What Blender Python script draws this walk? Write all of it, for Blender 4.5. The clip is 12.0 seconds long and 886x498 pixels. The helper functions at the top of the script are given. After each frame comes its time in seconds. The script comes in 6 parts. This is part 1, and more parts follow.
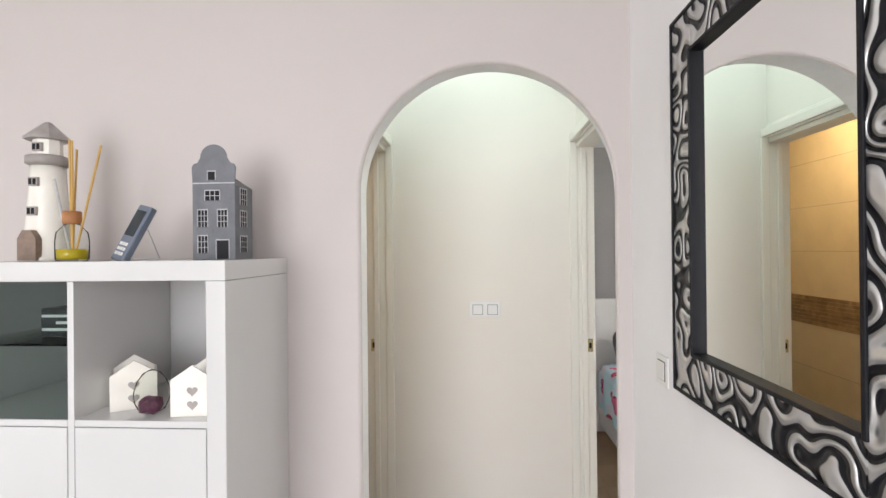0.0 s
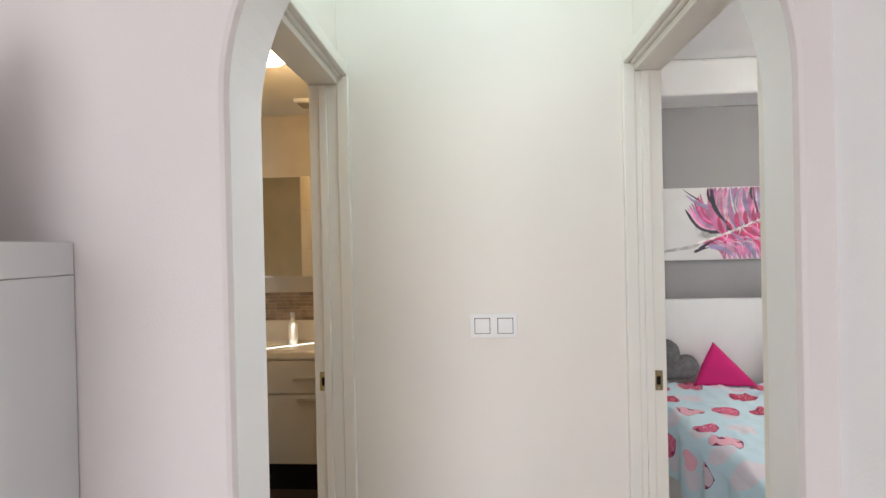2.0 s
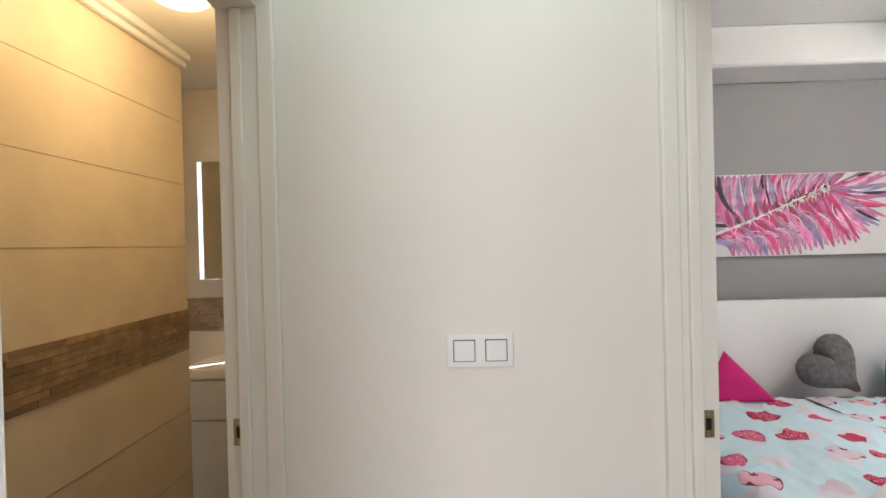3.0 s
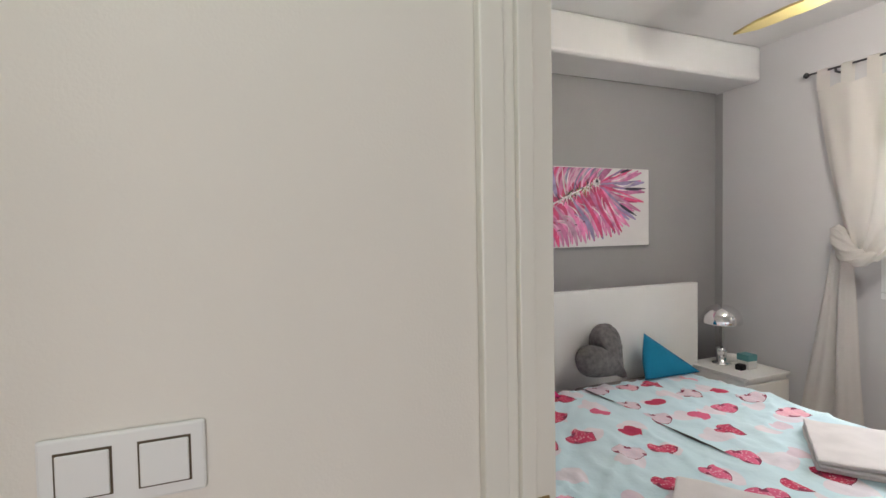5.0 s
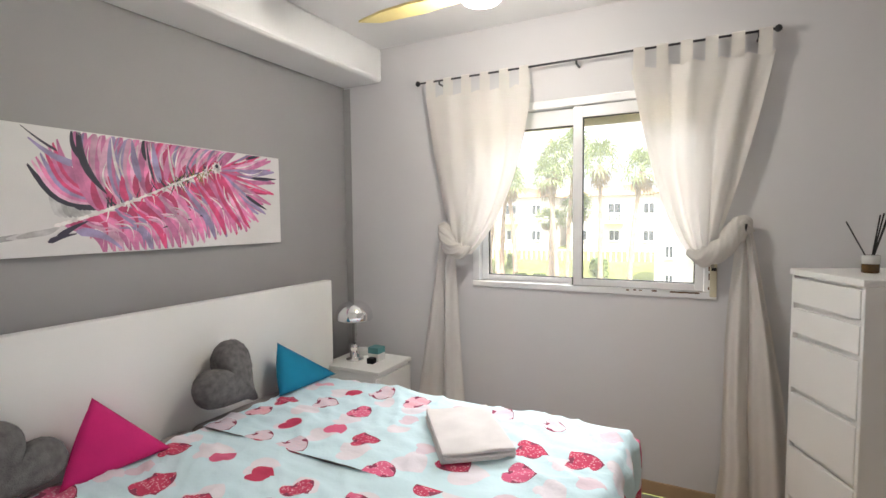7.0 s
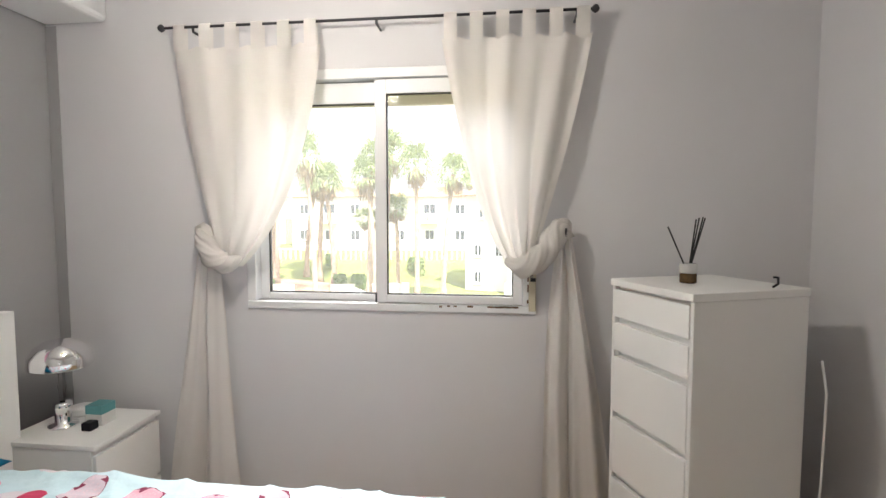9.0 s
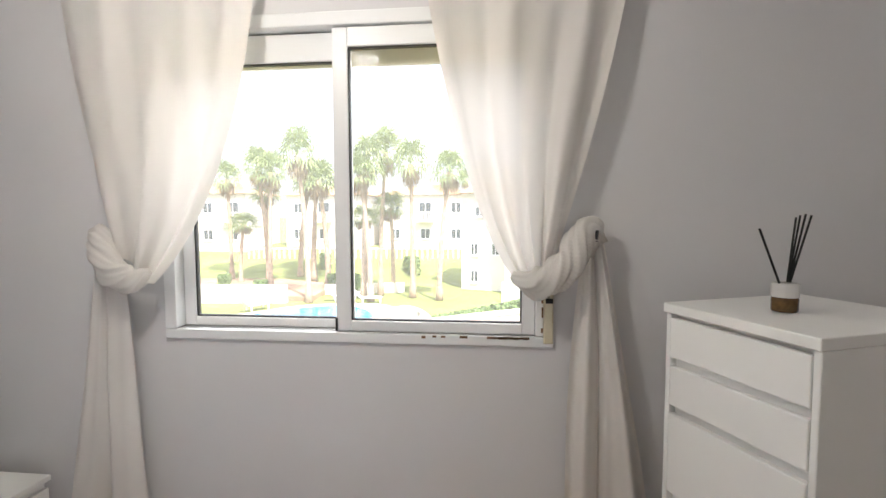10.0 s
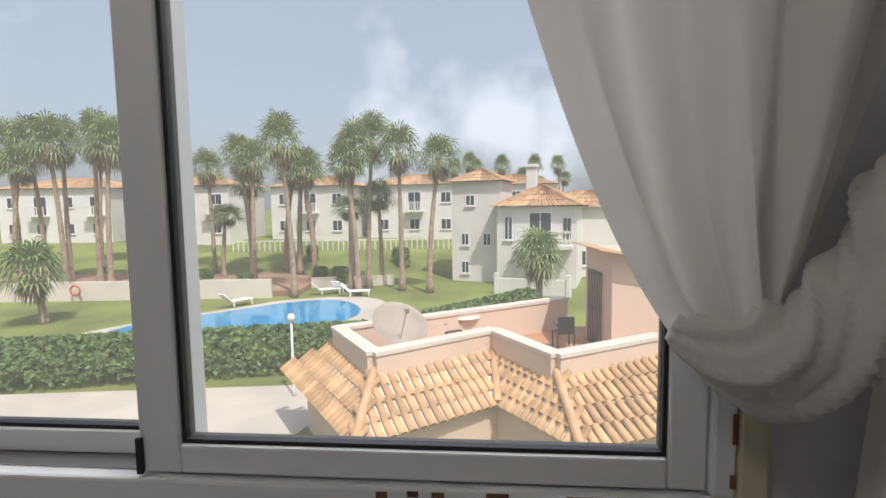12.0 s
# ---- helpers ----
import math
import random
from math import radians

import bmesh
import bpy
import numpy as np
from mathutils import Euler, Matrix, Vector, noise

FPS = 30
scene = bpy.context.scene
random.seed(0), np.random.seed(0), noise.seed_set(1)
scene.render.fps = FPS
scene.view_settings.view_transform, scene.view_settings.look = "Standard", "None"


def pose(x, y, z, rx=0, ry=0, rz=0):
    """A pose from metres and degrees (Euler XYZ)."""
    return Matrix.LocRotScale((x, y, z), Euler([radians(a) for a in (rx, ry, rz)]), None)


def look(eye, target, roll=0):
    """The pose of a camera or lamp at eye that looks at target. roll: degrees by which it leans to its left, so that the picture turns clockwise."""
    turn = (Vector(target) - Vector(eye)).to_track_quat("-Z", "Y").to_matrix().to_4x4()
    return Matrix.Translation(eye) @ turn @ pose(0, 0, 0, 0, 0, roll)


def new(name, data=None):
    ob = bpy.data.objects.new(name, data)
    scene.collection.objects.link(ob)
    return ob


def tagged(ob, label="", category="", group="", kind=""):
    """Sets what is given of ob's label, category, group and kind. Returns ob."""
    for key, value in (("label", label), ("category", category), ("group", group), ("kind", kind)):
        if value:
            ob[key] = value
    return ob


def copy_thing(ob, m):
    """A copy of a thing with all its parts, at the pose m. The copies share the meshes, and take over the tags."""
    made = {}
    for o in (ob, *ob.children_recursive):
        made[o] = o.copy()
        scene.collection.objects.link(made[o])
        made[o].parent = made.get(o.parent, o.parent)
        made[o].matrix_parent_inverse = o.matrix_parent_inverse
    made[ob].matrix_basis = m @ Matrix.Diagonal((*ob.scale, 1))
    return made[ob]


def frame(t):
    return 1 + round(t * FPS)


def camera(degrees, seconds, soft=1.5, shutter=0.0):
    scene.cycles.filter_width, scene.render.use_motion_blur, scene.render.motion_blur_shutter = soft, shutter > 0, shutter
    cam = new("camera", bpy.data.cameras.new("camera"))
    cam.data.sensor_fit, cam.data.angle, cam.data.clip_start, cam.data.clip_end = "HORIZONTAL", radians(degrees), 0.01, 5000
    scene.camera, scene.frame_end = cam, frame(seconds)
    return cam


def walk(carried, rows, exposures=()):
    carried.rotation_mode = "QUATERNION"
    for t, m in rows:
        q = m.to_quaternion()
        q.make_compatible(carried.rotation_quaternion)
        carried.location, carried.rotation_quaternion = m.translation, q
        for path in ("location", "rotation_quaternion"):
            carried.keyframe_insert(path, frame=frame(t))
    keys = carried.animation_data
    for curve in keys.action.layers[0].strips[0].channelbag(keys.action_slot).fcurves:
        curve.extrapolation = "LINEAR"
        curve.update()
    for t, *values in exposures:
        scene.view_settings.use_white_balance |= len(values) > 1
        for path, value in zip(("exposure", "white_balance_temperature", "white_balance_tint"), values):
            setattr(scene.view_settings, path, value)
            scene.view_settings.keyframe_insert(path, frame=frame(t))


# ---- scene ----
cam = camera(84.12, 12.0)
# t, x, y, z, yaw, pitch, roll
ROWS = [
    (0, -0.000, -0.000, 1.490, 3.65, 0.18, 0.57),
    (0.5, 0.004, 0.145, 1.479, 4.08, 0.05, 0.56),
    (1, -0.015, 0.354, 1.471, 3.98, -0.01, 0.69),
    (1.5, -0.012, 0.601, 1.462, 3.67, 0.01, 0.90),
    (2, -0.001, 0.832, 1.453, 3.85, -0.24, 1.25),
    (2.5, -0.029, 1.067, 1.438, 3.00, -0.27, 1.50),
    (4.5, 0.146, 1.710, 1.449, -13.51, -1.94, 0.71),
    (5, 0.163, 1.787, 1.438, -22.54, -2.05, 1.03),
    (5.5, 0.212, 1.841, 1.444, -32.70, -2.57, 1.05),
    (6, 0.310, 1.922, 1.451, -43.18, -3.08, 1.04),
    (6.5, 0.420, 1.982, 1.448, -52.88, -3.12, 0.82),
    (7, 0.493, 2.054, 1.453, -62.74, -3.48, 0.56),
    (7.5, 0.579, 2.129, 1.451, -71.30, -3.47, 0.35),
    (9.5, 1.367, 2.115, 1.460, -84.12, -3.73, -0.05),
    (10, 1.668, 2.140, 1.459, -83.91, -3.83, 0.15),
    (10.5, 1.981, 2.159, 1.440, -83.79, -3.72, 0.43),
    (11, 2.240, 2.179, 1.422, -83.97, -3.93, 0.57),
    (11.5, 2.483, 2.221, 1.416, -84.63, -4.35, 0.71),
    (12, 2.684, 2.250, 1.393, -85.13, -4.95, 0.79),
]

# ---------- world, sun, lamps ----------
EXPOSURES = [(0.0, 2.02, 6350, 9), (1.0, 2.08, 6150, 9), (1.5, 2.0, 6000, 9), (2.0, 1.95, 6250, 11), (2.5, 1.9, 6300, 11), (4.5, 1.6, 6500, 11), (5.0, 1.45, 6500, 11), (5.5, 1.3, 6500, 10),
             (6.0, 1.3, 6500, 10), (6.5, 1.55, 6500, 9), (7.0, 1.75, 6500, 10), (7.5, 1.8, 6500, 10), (9.5, 1.8, 6500, 10), (10.5, 1.3, 6300, 11), (11.0, 0.85, 6300, 12), (11.5, 0.25, 6250, 12), (12.0, -0.1, 6250, 11)]
walk(cam, [(t, pose(x, y, z, 90 + pitch, roll, yaw)) for t, x, y, z, yaw, pitch, roll in ROWS], EXPOSURES)

world = bpy.data.worlds.new("sky")
scene.world = world
world.use_nodes = True
wn = world.node_tree
sky = wn.nodes.new("ShaderNodeTexSky")
sky.sky_type = "NISHITA"
sky.sun_disc = False
SUN_EL, SUN_ROT = 58.0, 235.0
sky.sun_elevation, sky.sun_rotation = radians(SUN_EL), radians(SUN_ROT)
sky.dust_density = 5.0
cloud_at, cloud_noise, cloud_mask, cloud_mix = (wn.nodes.new("ShaderNode" + k) for k in ("TexCoord", "TexNoise", "MapRange", "Mix"))
cloud_noise.inputs["Scale"].default_value, cloud_noise.inputs["Detail"].default_value = 3.2, 6
cloud_mask.inputs["From Min"].default_value, cloud_mask.inputs["From Max"].default_value, cloud_mask.inputs["To Max"].default_value = 0.55, 0.68, 0.85
cloud_mask.inputs["To Min"].default_value = 0.30
cloud_mix.data_type = "RGBA"
cloud_mix.inputs[7].default_value = (6.6, 6.9, 7.4, 1)
wn.links.new(cloud_at.outputs["Generated"], cloud_noise.inputs["Vector"])
wn.links.new(cloud_noise.outputs[0], cloud_mask.inputs[0])
wn.links.new(cloud_mask.outputs[0], cloud_mix.inputs[0])
wn.links.new(sky.outputs[0], cloud_mix.inputs[6])
wn.links.new(cloud_mix.outputs[2], wn.nodes["Background"].inputs[0])
wn.nodes["Background"].inputs[1].default_value = 0.15


def lamp(name, kind, m, power, size=0.2, size_y=0.0, colour=(1, 1, 1)):
    d = bpy.data.lights.new(name, kind)
    d.energy, d.color = power, colour
    if kind == "AREA":
        d.size = size
        if size_y:
            d.shape, d.size_y = "RECTANGLE", size_y
    elif kind == "POINT":
        d.shadow_soft_size = size
    ob = new(name, d)
    ob.matrix_world = m
    return ob


sun = bpy.data.lights.new("sun", "SUN")
sun.energy, sun.angle, sun.color = 4.1, radians(0.6), (1.0, 0.95, 0.88)
sun_ob = new("sun", sun)
az = radians(SUN_ROT)
SUN_FROM = Vector((math.sin(az) * math.cos(radians(SUN_EL)), math.cos(az) * math.cos(radians(SUN_EL)), math.sin(radians(SUN_EL))))
sun_ob.matrix_world = look(SUN_FROM * 50, (0, 0, 0))
# daylight in the living room's glazed door, behind the walker
lamp("daylight_living", "AREA", look((-1.3, -2.72, 1.45), (-0.6, 0, 1.3)), 20, 2.0, 2.1, (1.0, 0.965, 0.96))
# added area lamp outside, above view, standing in for skylight through the bedroom window
lamp("daylight_window", "AREA", look((4.40, 2.65, 3.05), (1.5, 2.95, 0.7)), 55, 1.9, 1.5, (1.0, 0.985, 0.965))
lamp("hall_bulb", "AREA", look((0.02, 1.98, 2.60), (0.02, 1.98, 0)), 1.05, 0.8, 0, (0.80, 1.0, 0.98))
lamp("bath_bulb", "POINT", pose(-0.89, 2.90, 2.22), 2.6, 0.09, 0, (1.0, 0.66, 0.30))
lamp("fan_bulb", "POINT", pose(2.29, 2.805, 2.24), 9.8, 0.08, 0, (1.0, 0.93, 0.84))

# ---------- helpers ----------


def part(name, bm, mat, parent=None, label="", smooth=False):
    me = bpy.data.meshes.new(name)
    bm.to_mesh(me)
    bm.free()
    me.materials.append(mat)
    if smooth:
        for p in me.polygons:
            p.use_smooth = True
    ob = new(name, me)
    if parent is not None:
        ob.parent = parent
        ob.matrix_parent_inverse = parent.matrix_basis.inverted()
    if label:
        ob["label"] = label
    return ob


def thing(name, at, label, category, group="", kind=""):
    ob = new(name)
    ob.matrix_basis = pose(*at)
    ob.empty_display_size = 0.1
    return tagged(ob, label, category, group, kind)


def solid(name, bm, mat, label, category, kind="", group="", smooth=False):
    return tagged(part(name, bm, mat, None, "", smooth), label, category, group, kind)


def box(lo, hi, bevel=0.0, seg=2, bm=None, m=None):
    own = bmesh.new()
    bmesh.ops.create_cube(own, size=1)
    c = [(a + b) / 2 for a, b in zip(lo, hi)]
    s = [max(abs(b - a), 1e-4) for a, b in zip(lo, hi)]
    for v in own.verts:
        v.co = Vector((v.co.x * s[0] + c[0], v.co.y * s[1] + c[1], v.co.z * s[2] + c[2]))
    if bevel:
        bmesh.ops.bevel(own, geom=own.edges[:], offset=min(bevel, min(s) * 0.45), segments=seg, affect="EDGES", profile=0.5)
    if m is not None:
        bmesh.ops.transform(own, matrix=m, verts=own.verts)
    if bm is None:
        return own
    return join(bm, own)


def join(bm, other):
    me = bpy.data.meshes.new("tmp")
    other.to_mesh(me)
    other.free()
    bm.from_mesh(me)
    bpy.data.meshes.remove(me)
    return bm


def lathe(profile, seg=28, at=(0, 0, 0), bm=None):
    """A turned body; profile: (radius, height) pairs from the bottom up."""
    bm = bm or bmesh.new()
    rings = []
    for r, z in profile:
        rings.append([bm.verts.new((at[0] + r * math.cos(2 * math.pi * k / seg), at[1] + r * math.sin(2 * math.pi * k / seg), at[2] + z)) for k in range(seg)])
    for a, b in zip(rings, rings[1:]):
        for k in range(seg):
            bm.faces.new((a[k], a[(k + 1) % seg], b[(k + 1) % seg], b[k]))
    bm.faces.new(rings[0][::-1])
    bm.faces.new(rings[-1])
    return bm


def tube(points, radius, seg=8, bm=None, squash=None):
    """A tube along points; radius: one number or one for each point."""
    bm = bm or bmesh.new()
    pts = [Vector(p) for p in points]
    n = len(pts)
    rad = radius if isinstance(radius, (list, tuple)) else [radius] * n
    rings = []
    up = Vector((0.31, 0.17, 0.93))
    for i, p in enumerate(pts):
        d = (pts[min(i + 1, n - 1)] - pts[max(i - 1, 0)]).normalized()
        if abs(d.dot(up)) > 0.97:
            side = d.cross(Vector((1, 0, 0))).normalized()
        else:
            side = d.cross(up).normalized()
        if i and rings:
            q = prev - d * prev.dot(d)
            if q.length > 1e-5:
                side = q.normalized()
        prev = side
        o = d.cross(side)
        rings.append([bm.verts.new(p + rad[i] * (math.cos(2 * math.pi * k / seg) * side + math.sin(2 * math.pi * k / seg) * o)) for k in range(seg)])
    for a, b in zip(rings, rings[1:]):
        for k in range(seg):
            bm.faces.new((a[k], a[(k + 1) % seg], b[(k + 1) % seg], b[k]))
    bm.faces.new(rings[0][::-1])
    bm.faces.new(rings[-1])
    return bm


def slab(outline, axis, a, b, bm=None):
    """A flat outline of 2D points, drawn out along an axis from a to b. Axis x: points are (y, z); y: (x, z); z: (x, y)."""
    bm = bm or bmesh.new()

    def at(p, w):
        return {"x": (w, p[0], p[1]), "y": (p[0], w, p[1]), "z": (p[0], p[1], w)}[axis]
    lo, hi = [bm.verts.new(at(p, a)) for p in outline], [bm.verts.new(at(p, b)) for p in outline]
    n = len(outline)
    bm.faces.new(lo)
    bm.faces.new(hi[::-1])
    for k in range(n):
        bm.faces.new((lo[k], hi[k], hi[(k + 1) % n], lo[(k + 1) % n]))
    bmesh.ops.recalc_face_normals(bm, faces=bm.faces[:])
    return bm


def sheet(fn, nu, nv, thick=0.0, bm=None):
    bm = bm or bmesh.new()
    g = [[bm.verts.new(fn(i / nu, j / nv)) for j in range(nv + 1)] for i in range(nu + 1)]
    for i in range(nu):
        for j in range(nv):
            bm.faces.new((g[i][j], g[i + 1][j], g[i + 1][j + 1], g[i][j + 1]))
    if thick:
        bmesh.ops.solidify(bm, geom=bm.faces[:], thickness=thick)
    return bm


# ---------- materials ----------


def material(name, colour, rough=0.6, metal=0.0, vary=0.06, scale=3.0, bump=0.1, fine=120.0, spec=0.5, coat=0.0, random_by=""):
    """A surface with stains at a large scale and grain at a small one."""
    m = bpy.data.materials.new(name)
    m.use_nodes = True
    n, l = m.node_tree.nodes, m.node_tree.links
    b = n["Principled BSDF"]
    b.inputs["Roughness"].default_value, b.inputs["Metallic"].default_value = rough, metal
    b.inputs["Specular IOR Level"].default_value, b.inputs["Coat Weight"].default_value = spec, coat
    tc = n.new("ShaderNodeTexCoord")
    big, small = n.new("ShaderNodeTexNoise"), n.new("ShaderNodeTexNoise")
    big.inputs["Scale"].default_value, small.inputs["Scale"].default_value = scale, fine
    big.inputs["Detail"].default_value, small.inputs["Detail"].default_value = 5, 3
    l.new(tc.outputs["Object"], big.inputs["Vector"])
    l.new(tc.outputs["Object"], small.inputs["Vector"])
    ramp = n.new("ShaderNodeMapRange")
    ramp.inputs["From Min"].default_value, ramp.inputs["From Max"].default_value = 0.3, 0.7
    ramp.inputs["To Min"].default_value, ramp.inputs["To Max"].default_value = 1 - vary, 1 + vary
    l.new(big.outputs[0], ramp.inputs[0])
    fac = ramp.outputs[0]
    if random_by:
        src = n.new("ShaderNodeObjectInfo") if random_by == "object" else n.new("ShaderNodeNewGeometry")
        out = src.outputs["Random"] if random_by == "object" else src.outputs["Random Per Island"]
        r2 = n.new("ShaderNodeMapRange")
        r2.inputs["To Min"].default_value, r2.inputs["To Max"].default_value = 0.72, 1.22
        l.new(out, r2.inputs[0])
        mu = n.new("ShaderNodeMath")
        mu.operation = "MULTIPLY"
        l.new(fac, mu.inputs[0])
        l.new(r2.outputs[0], mu.inputs[1])
        fac = mu.outputs[0]
    mix = n.new("ShaderNodeVectorMath")
    mix.operation = "SCALE"
    mix.inputs[0].default_value = colour[:3]
    l.new(fac, mix.inputs["Scale"])
    l.new(mix.outputs[0], b.inputs["Base Color"])
    if bump:
        bp = n.new("ShaderNodeBump")
        bp.inputs["Strength"].default_value, bp.inputs["Distance"].default_value = bump, 0.004
        l.new(small.outputs[0], bp.inputs["Height"])
        l.new(bp.outputs[0], b.inputs["Normal"])
    return m


def glow(name, colour, strength):
    m = bpy.data.materials.new(name)
    m.use_nodes = True
    b = m.node_tree.nodes["Principled BSDF"]
    b.inputs["Emission Color"].default_value = (*colour, 1)
    b.inputs["Emission Strength"].default_value = strength
    return m


def glass(name, colour=(1, 1, 1), rough=0.0, ior=1.35, haze=0.0):
    m = bpy.data.materials.new(name)
    m.use_nodes = True
    n, l = m.node_tree.nodes, m.node_tree.links
    n.remove(n["Principled BSDF"])
    t, g, mx, fr = n.new("ShaderNodeBsdfTransparent"), n.new("ShaderNodeBsdfGlossy"), n.new("ShaderNodeMixShader"), n.new("ShaderNodeFresnel")
    fr.inputs["IOR"].default_value = ior
    t.inputs[0].default_value = (*colour, 1)
    g.inputs["Roughness"].default_value = rough
    l.new(fr.outputs[0], mx.inputs[0])
    l.new(t.outputs[0], mx.inputs[1])
    l.new(g.outputs[0], mx.inputs[2])
    last = mx
    if haze:
        # translucent share put into the glass to imitate the pale haze of lens bloom
        film, last = n.new("ShaderNodeBsdfTranslucent"), n.new("ShaderNodeMixShader")
        film.inputs[0].default_value = (0.9, 0.88, 0.84, 1)
        last.inputs[0].default_value = haze
        l.new(mx.outputs[0], last.inputs[1])
        l.new(film.outputs[0], last.inputs[2])
    l.new(last.outputs[0], n["Material Output"].inputs[0])
    return m


def cloth(name, colour, through_amount=0.4, clear=0.0, scale=900.0):
    """Woven cloth that lets some light through."""
    m = bpy.data.materials.new(name)
    m.use_nodes = True
    n, l = m.node_tree.nodes, m.node_tree.links
    b = n["Principled BSDF"]
    b.inputs["Base Color"].default_value, b.inputs["Roughness"].default_value = (*colour, 1), 0.9
    b.inputs["Specular IOR Level"].default_value = 0.15
    tc, w1, bp = n.new("ShaderNodeTexCoord"), n.new("ShaderNodeTexNoise"), n.new("ShaderNodeBump")
    w1.inputs["Scale"].default_value = scale
    bp.inputs["Strength"].default_value, bp.inputs["Distance"].default_value = 0.25, 0.002
    l.new(tc.outputs["Object"], w1.inputs["Vector"])
    l.new(w1.outputs[0], bp.inputs["Height"])
    l.new(bp.outputs[0], b.inputs["Normal"])
    tl, tp = n.new("ShaderNodeBsdfTranslucent"), n.new("ShaderNodeBsdfTransparent")
    tl.inputs[0].default_value = (*colour, 1)
    a, c = n.new("ShaderNodeMixShader"), n.new("ShaderNodeMixShader")
    a.inputs[0].default_value, c.inputs[0].default_value = through_amount, clear
    l.new(b.outputs[0], a.inputs[1])
    l.new(tl.outputs[0], a.inputs[2])
    l.new(a.outputs[0], c.inputs[1])
    l.new(tp.outputs[0], c.inputs[2])
    l.new(c.outputs[0], n["Material Output"].inputs[0])
    return m


def heart_print(name):
    """Pale blue cotton printed with scattered red, pink and pale hearts."""
    m = bpy.data.materials.new(name)
    m.use_nodes = True
    n, l = m.node_tree.nodes, m.node_tree.links
    b = n["Principled BSDF"]
    b.inputs["Roughness"].default_value = 0.85
    b.inputs["Specular IOR Level"].default_value = 0.2

    def calc(op, x, y=None):
        k = n.new("ShaderNodeMath")
        k.operation = op
        for i, q in enumerate((x, y)):
            if q is None:
                continue
            if isinstance(q, (int, float)):
                k.inputs[i].default_value = q
            else:
                l.new(q, k.inputs[i])
        return k.outputs[0]
    tc = n.new("ShaderNodeTexCoord")

    def layer(pitch, size, shift):
        mp = n.new("ShaderNodeMapping")
        mp.inputs["Scale"].default_value = (1 / pitch, 1 / pitch, 0)
        mp.inputs["Location"].default_value = (shift, shift * 1.7, 0)
        l.new(tc.outputs["UV"], mp.inputs["Vector"])
        fl = n.new("ShaderNodeVectorMath")
        fl.operation = "FLOOR"
        l.new(mp.outputs[0], fl.inputs[0])
        wn_ = n.new("ShaderNodeTexWhiteNoise")
        wn_.noise_dimensions = "2D"
        l.new(fl.outputs[0], wn_.inputs["Vector"])
        fr = n.new("ShaderNodeVectorMath")
        fr.operation = "FRACTION"
        l.new(mp.outputs[0], fr.inputs[0])
        s, rnd = n.new("ShaderNodeSeparateXYZ"), n.new("ShaderNodeSeparateColor")
        l.new(fr.outputs[0], s.inputs[0])
        l.new(wn_.outputs["Color"], rnd.inputs[0])
        px = calc("SUBTRACT", calc("SUBTRACT", s.outputs[0], 0.5), calc("MULTIPLY", calc("SUBTRACT", rnd.outputs[0], 0.5), 0.34))
        py = calc("SUBTRACT", calc("SUBTRACT", s.outputs[1], 0.5), calc("MULTIPLY", calc("SUBTRACT", rnd.outputs[1], 0.5), 0.34))
        ang = calc("MULTIPLY", calc("SUBTRACT", rnd.outputs[2], 0.5), 1.3)
        ca, sa = calc("COSINE", ang), calc("SINE", ang)
        sz = calc("ADD", calc("MULTIPLY", rnd.outputs[1], size * 0.45), size * 0.75)
        hx = calc("DIVIDE", calc("ADD", calc("MULTIPLY", px, ca), calc("MULTIPLY", py, sa)), sz)
        hy = calc("DIVIDE", calc("SUBTRACT", calc("MULTIPLY", py, ca), calc("MULTIPLY", px, sa)), sz)
        x2, y2 = calc("MULTIPLY", hx, hx), calc("MULTIPLY", hy, hy)
        q = calc("SUBTRACT", calc("ADD", x2, y2), 1.0)
        v = calc("SUBTRACT", calc("MULTIPLY", calc("MULTIPLY", q, q), q), calc("MULTIPLY", x2, calc("MULTIPLY", y2, hy)))
        return calc("LESS_THAN", v, 0.0), calc("LESS_THAN", v, -0.05), rnd

    spots = n.new("ShaderNodeTexVoronoi")
    spots.inputs["Scale"].default_value = 95
    l.new(tc.outputs["UV"], spots.inputs["Vector"])
    dots = calc("LESS_THAN", spots.outputs["Distance"], 0.33)

    def blend(f, c1, c2):
        k = n.new("ShaderNodeMix")
        k.data_type = "RGBA"
        for i, q in ((0, f), (6, c1), (7, c2)):
            if isinstance(q, tuple):
                k.inputs[i].default_value = (*q, 1)
            elif isinstance(q, float):
                k.inputs[i].default_value = q
            else:
                l.new(q, k.inputs[i])
        return k.outputs[2]

    base = (0.62, 0.80, 0.86)
    pale, _, _ = layer(0.23, 0.24, 3.37)
    col = blend(calc("MULTIPLY", pale, 0.75), base, (0.80, 0.70, 0.76))
    full, inner, rnd = layer(0.205, 0.25, 0.0)
    shade = n.new("ShaderNodeValToRGB")
    shade.color_ramp.interpolation = "CONSTANT"
    e = shade.color_ramp.elements
    e[0].position, e[0].color = 0.0, (0.56, 0.06, 0.13, 1)
    e[1].position, e[1].color = 0.34, (0.70, 0.14, 0.26, 1)
    for p_, c_ in ((0.6, (0.83, 0.45, 0.55, 1)), (0.8, (0.70, 0.60, 0.68, 1))):
        k = e.new(p_)
        k.color = c_
    l.new(rnd.outputs[0], shade.inputs[0])
    pattern = blend(calc("MULTIPLY", dots, 0.55), shade.outputs[0], (0.86, 0.62, 0.68))
    rim = blend(inner, (0.26, 0.05, 0.10), pattern)
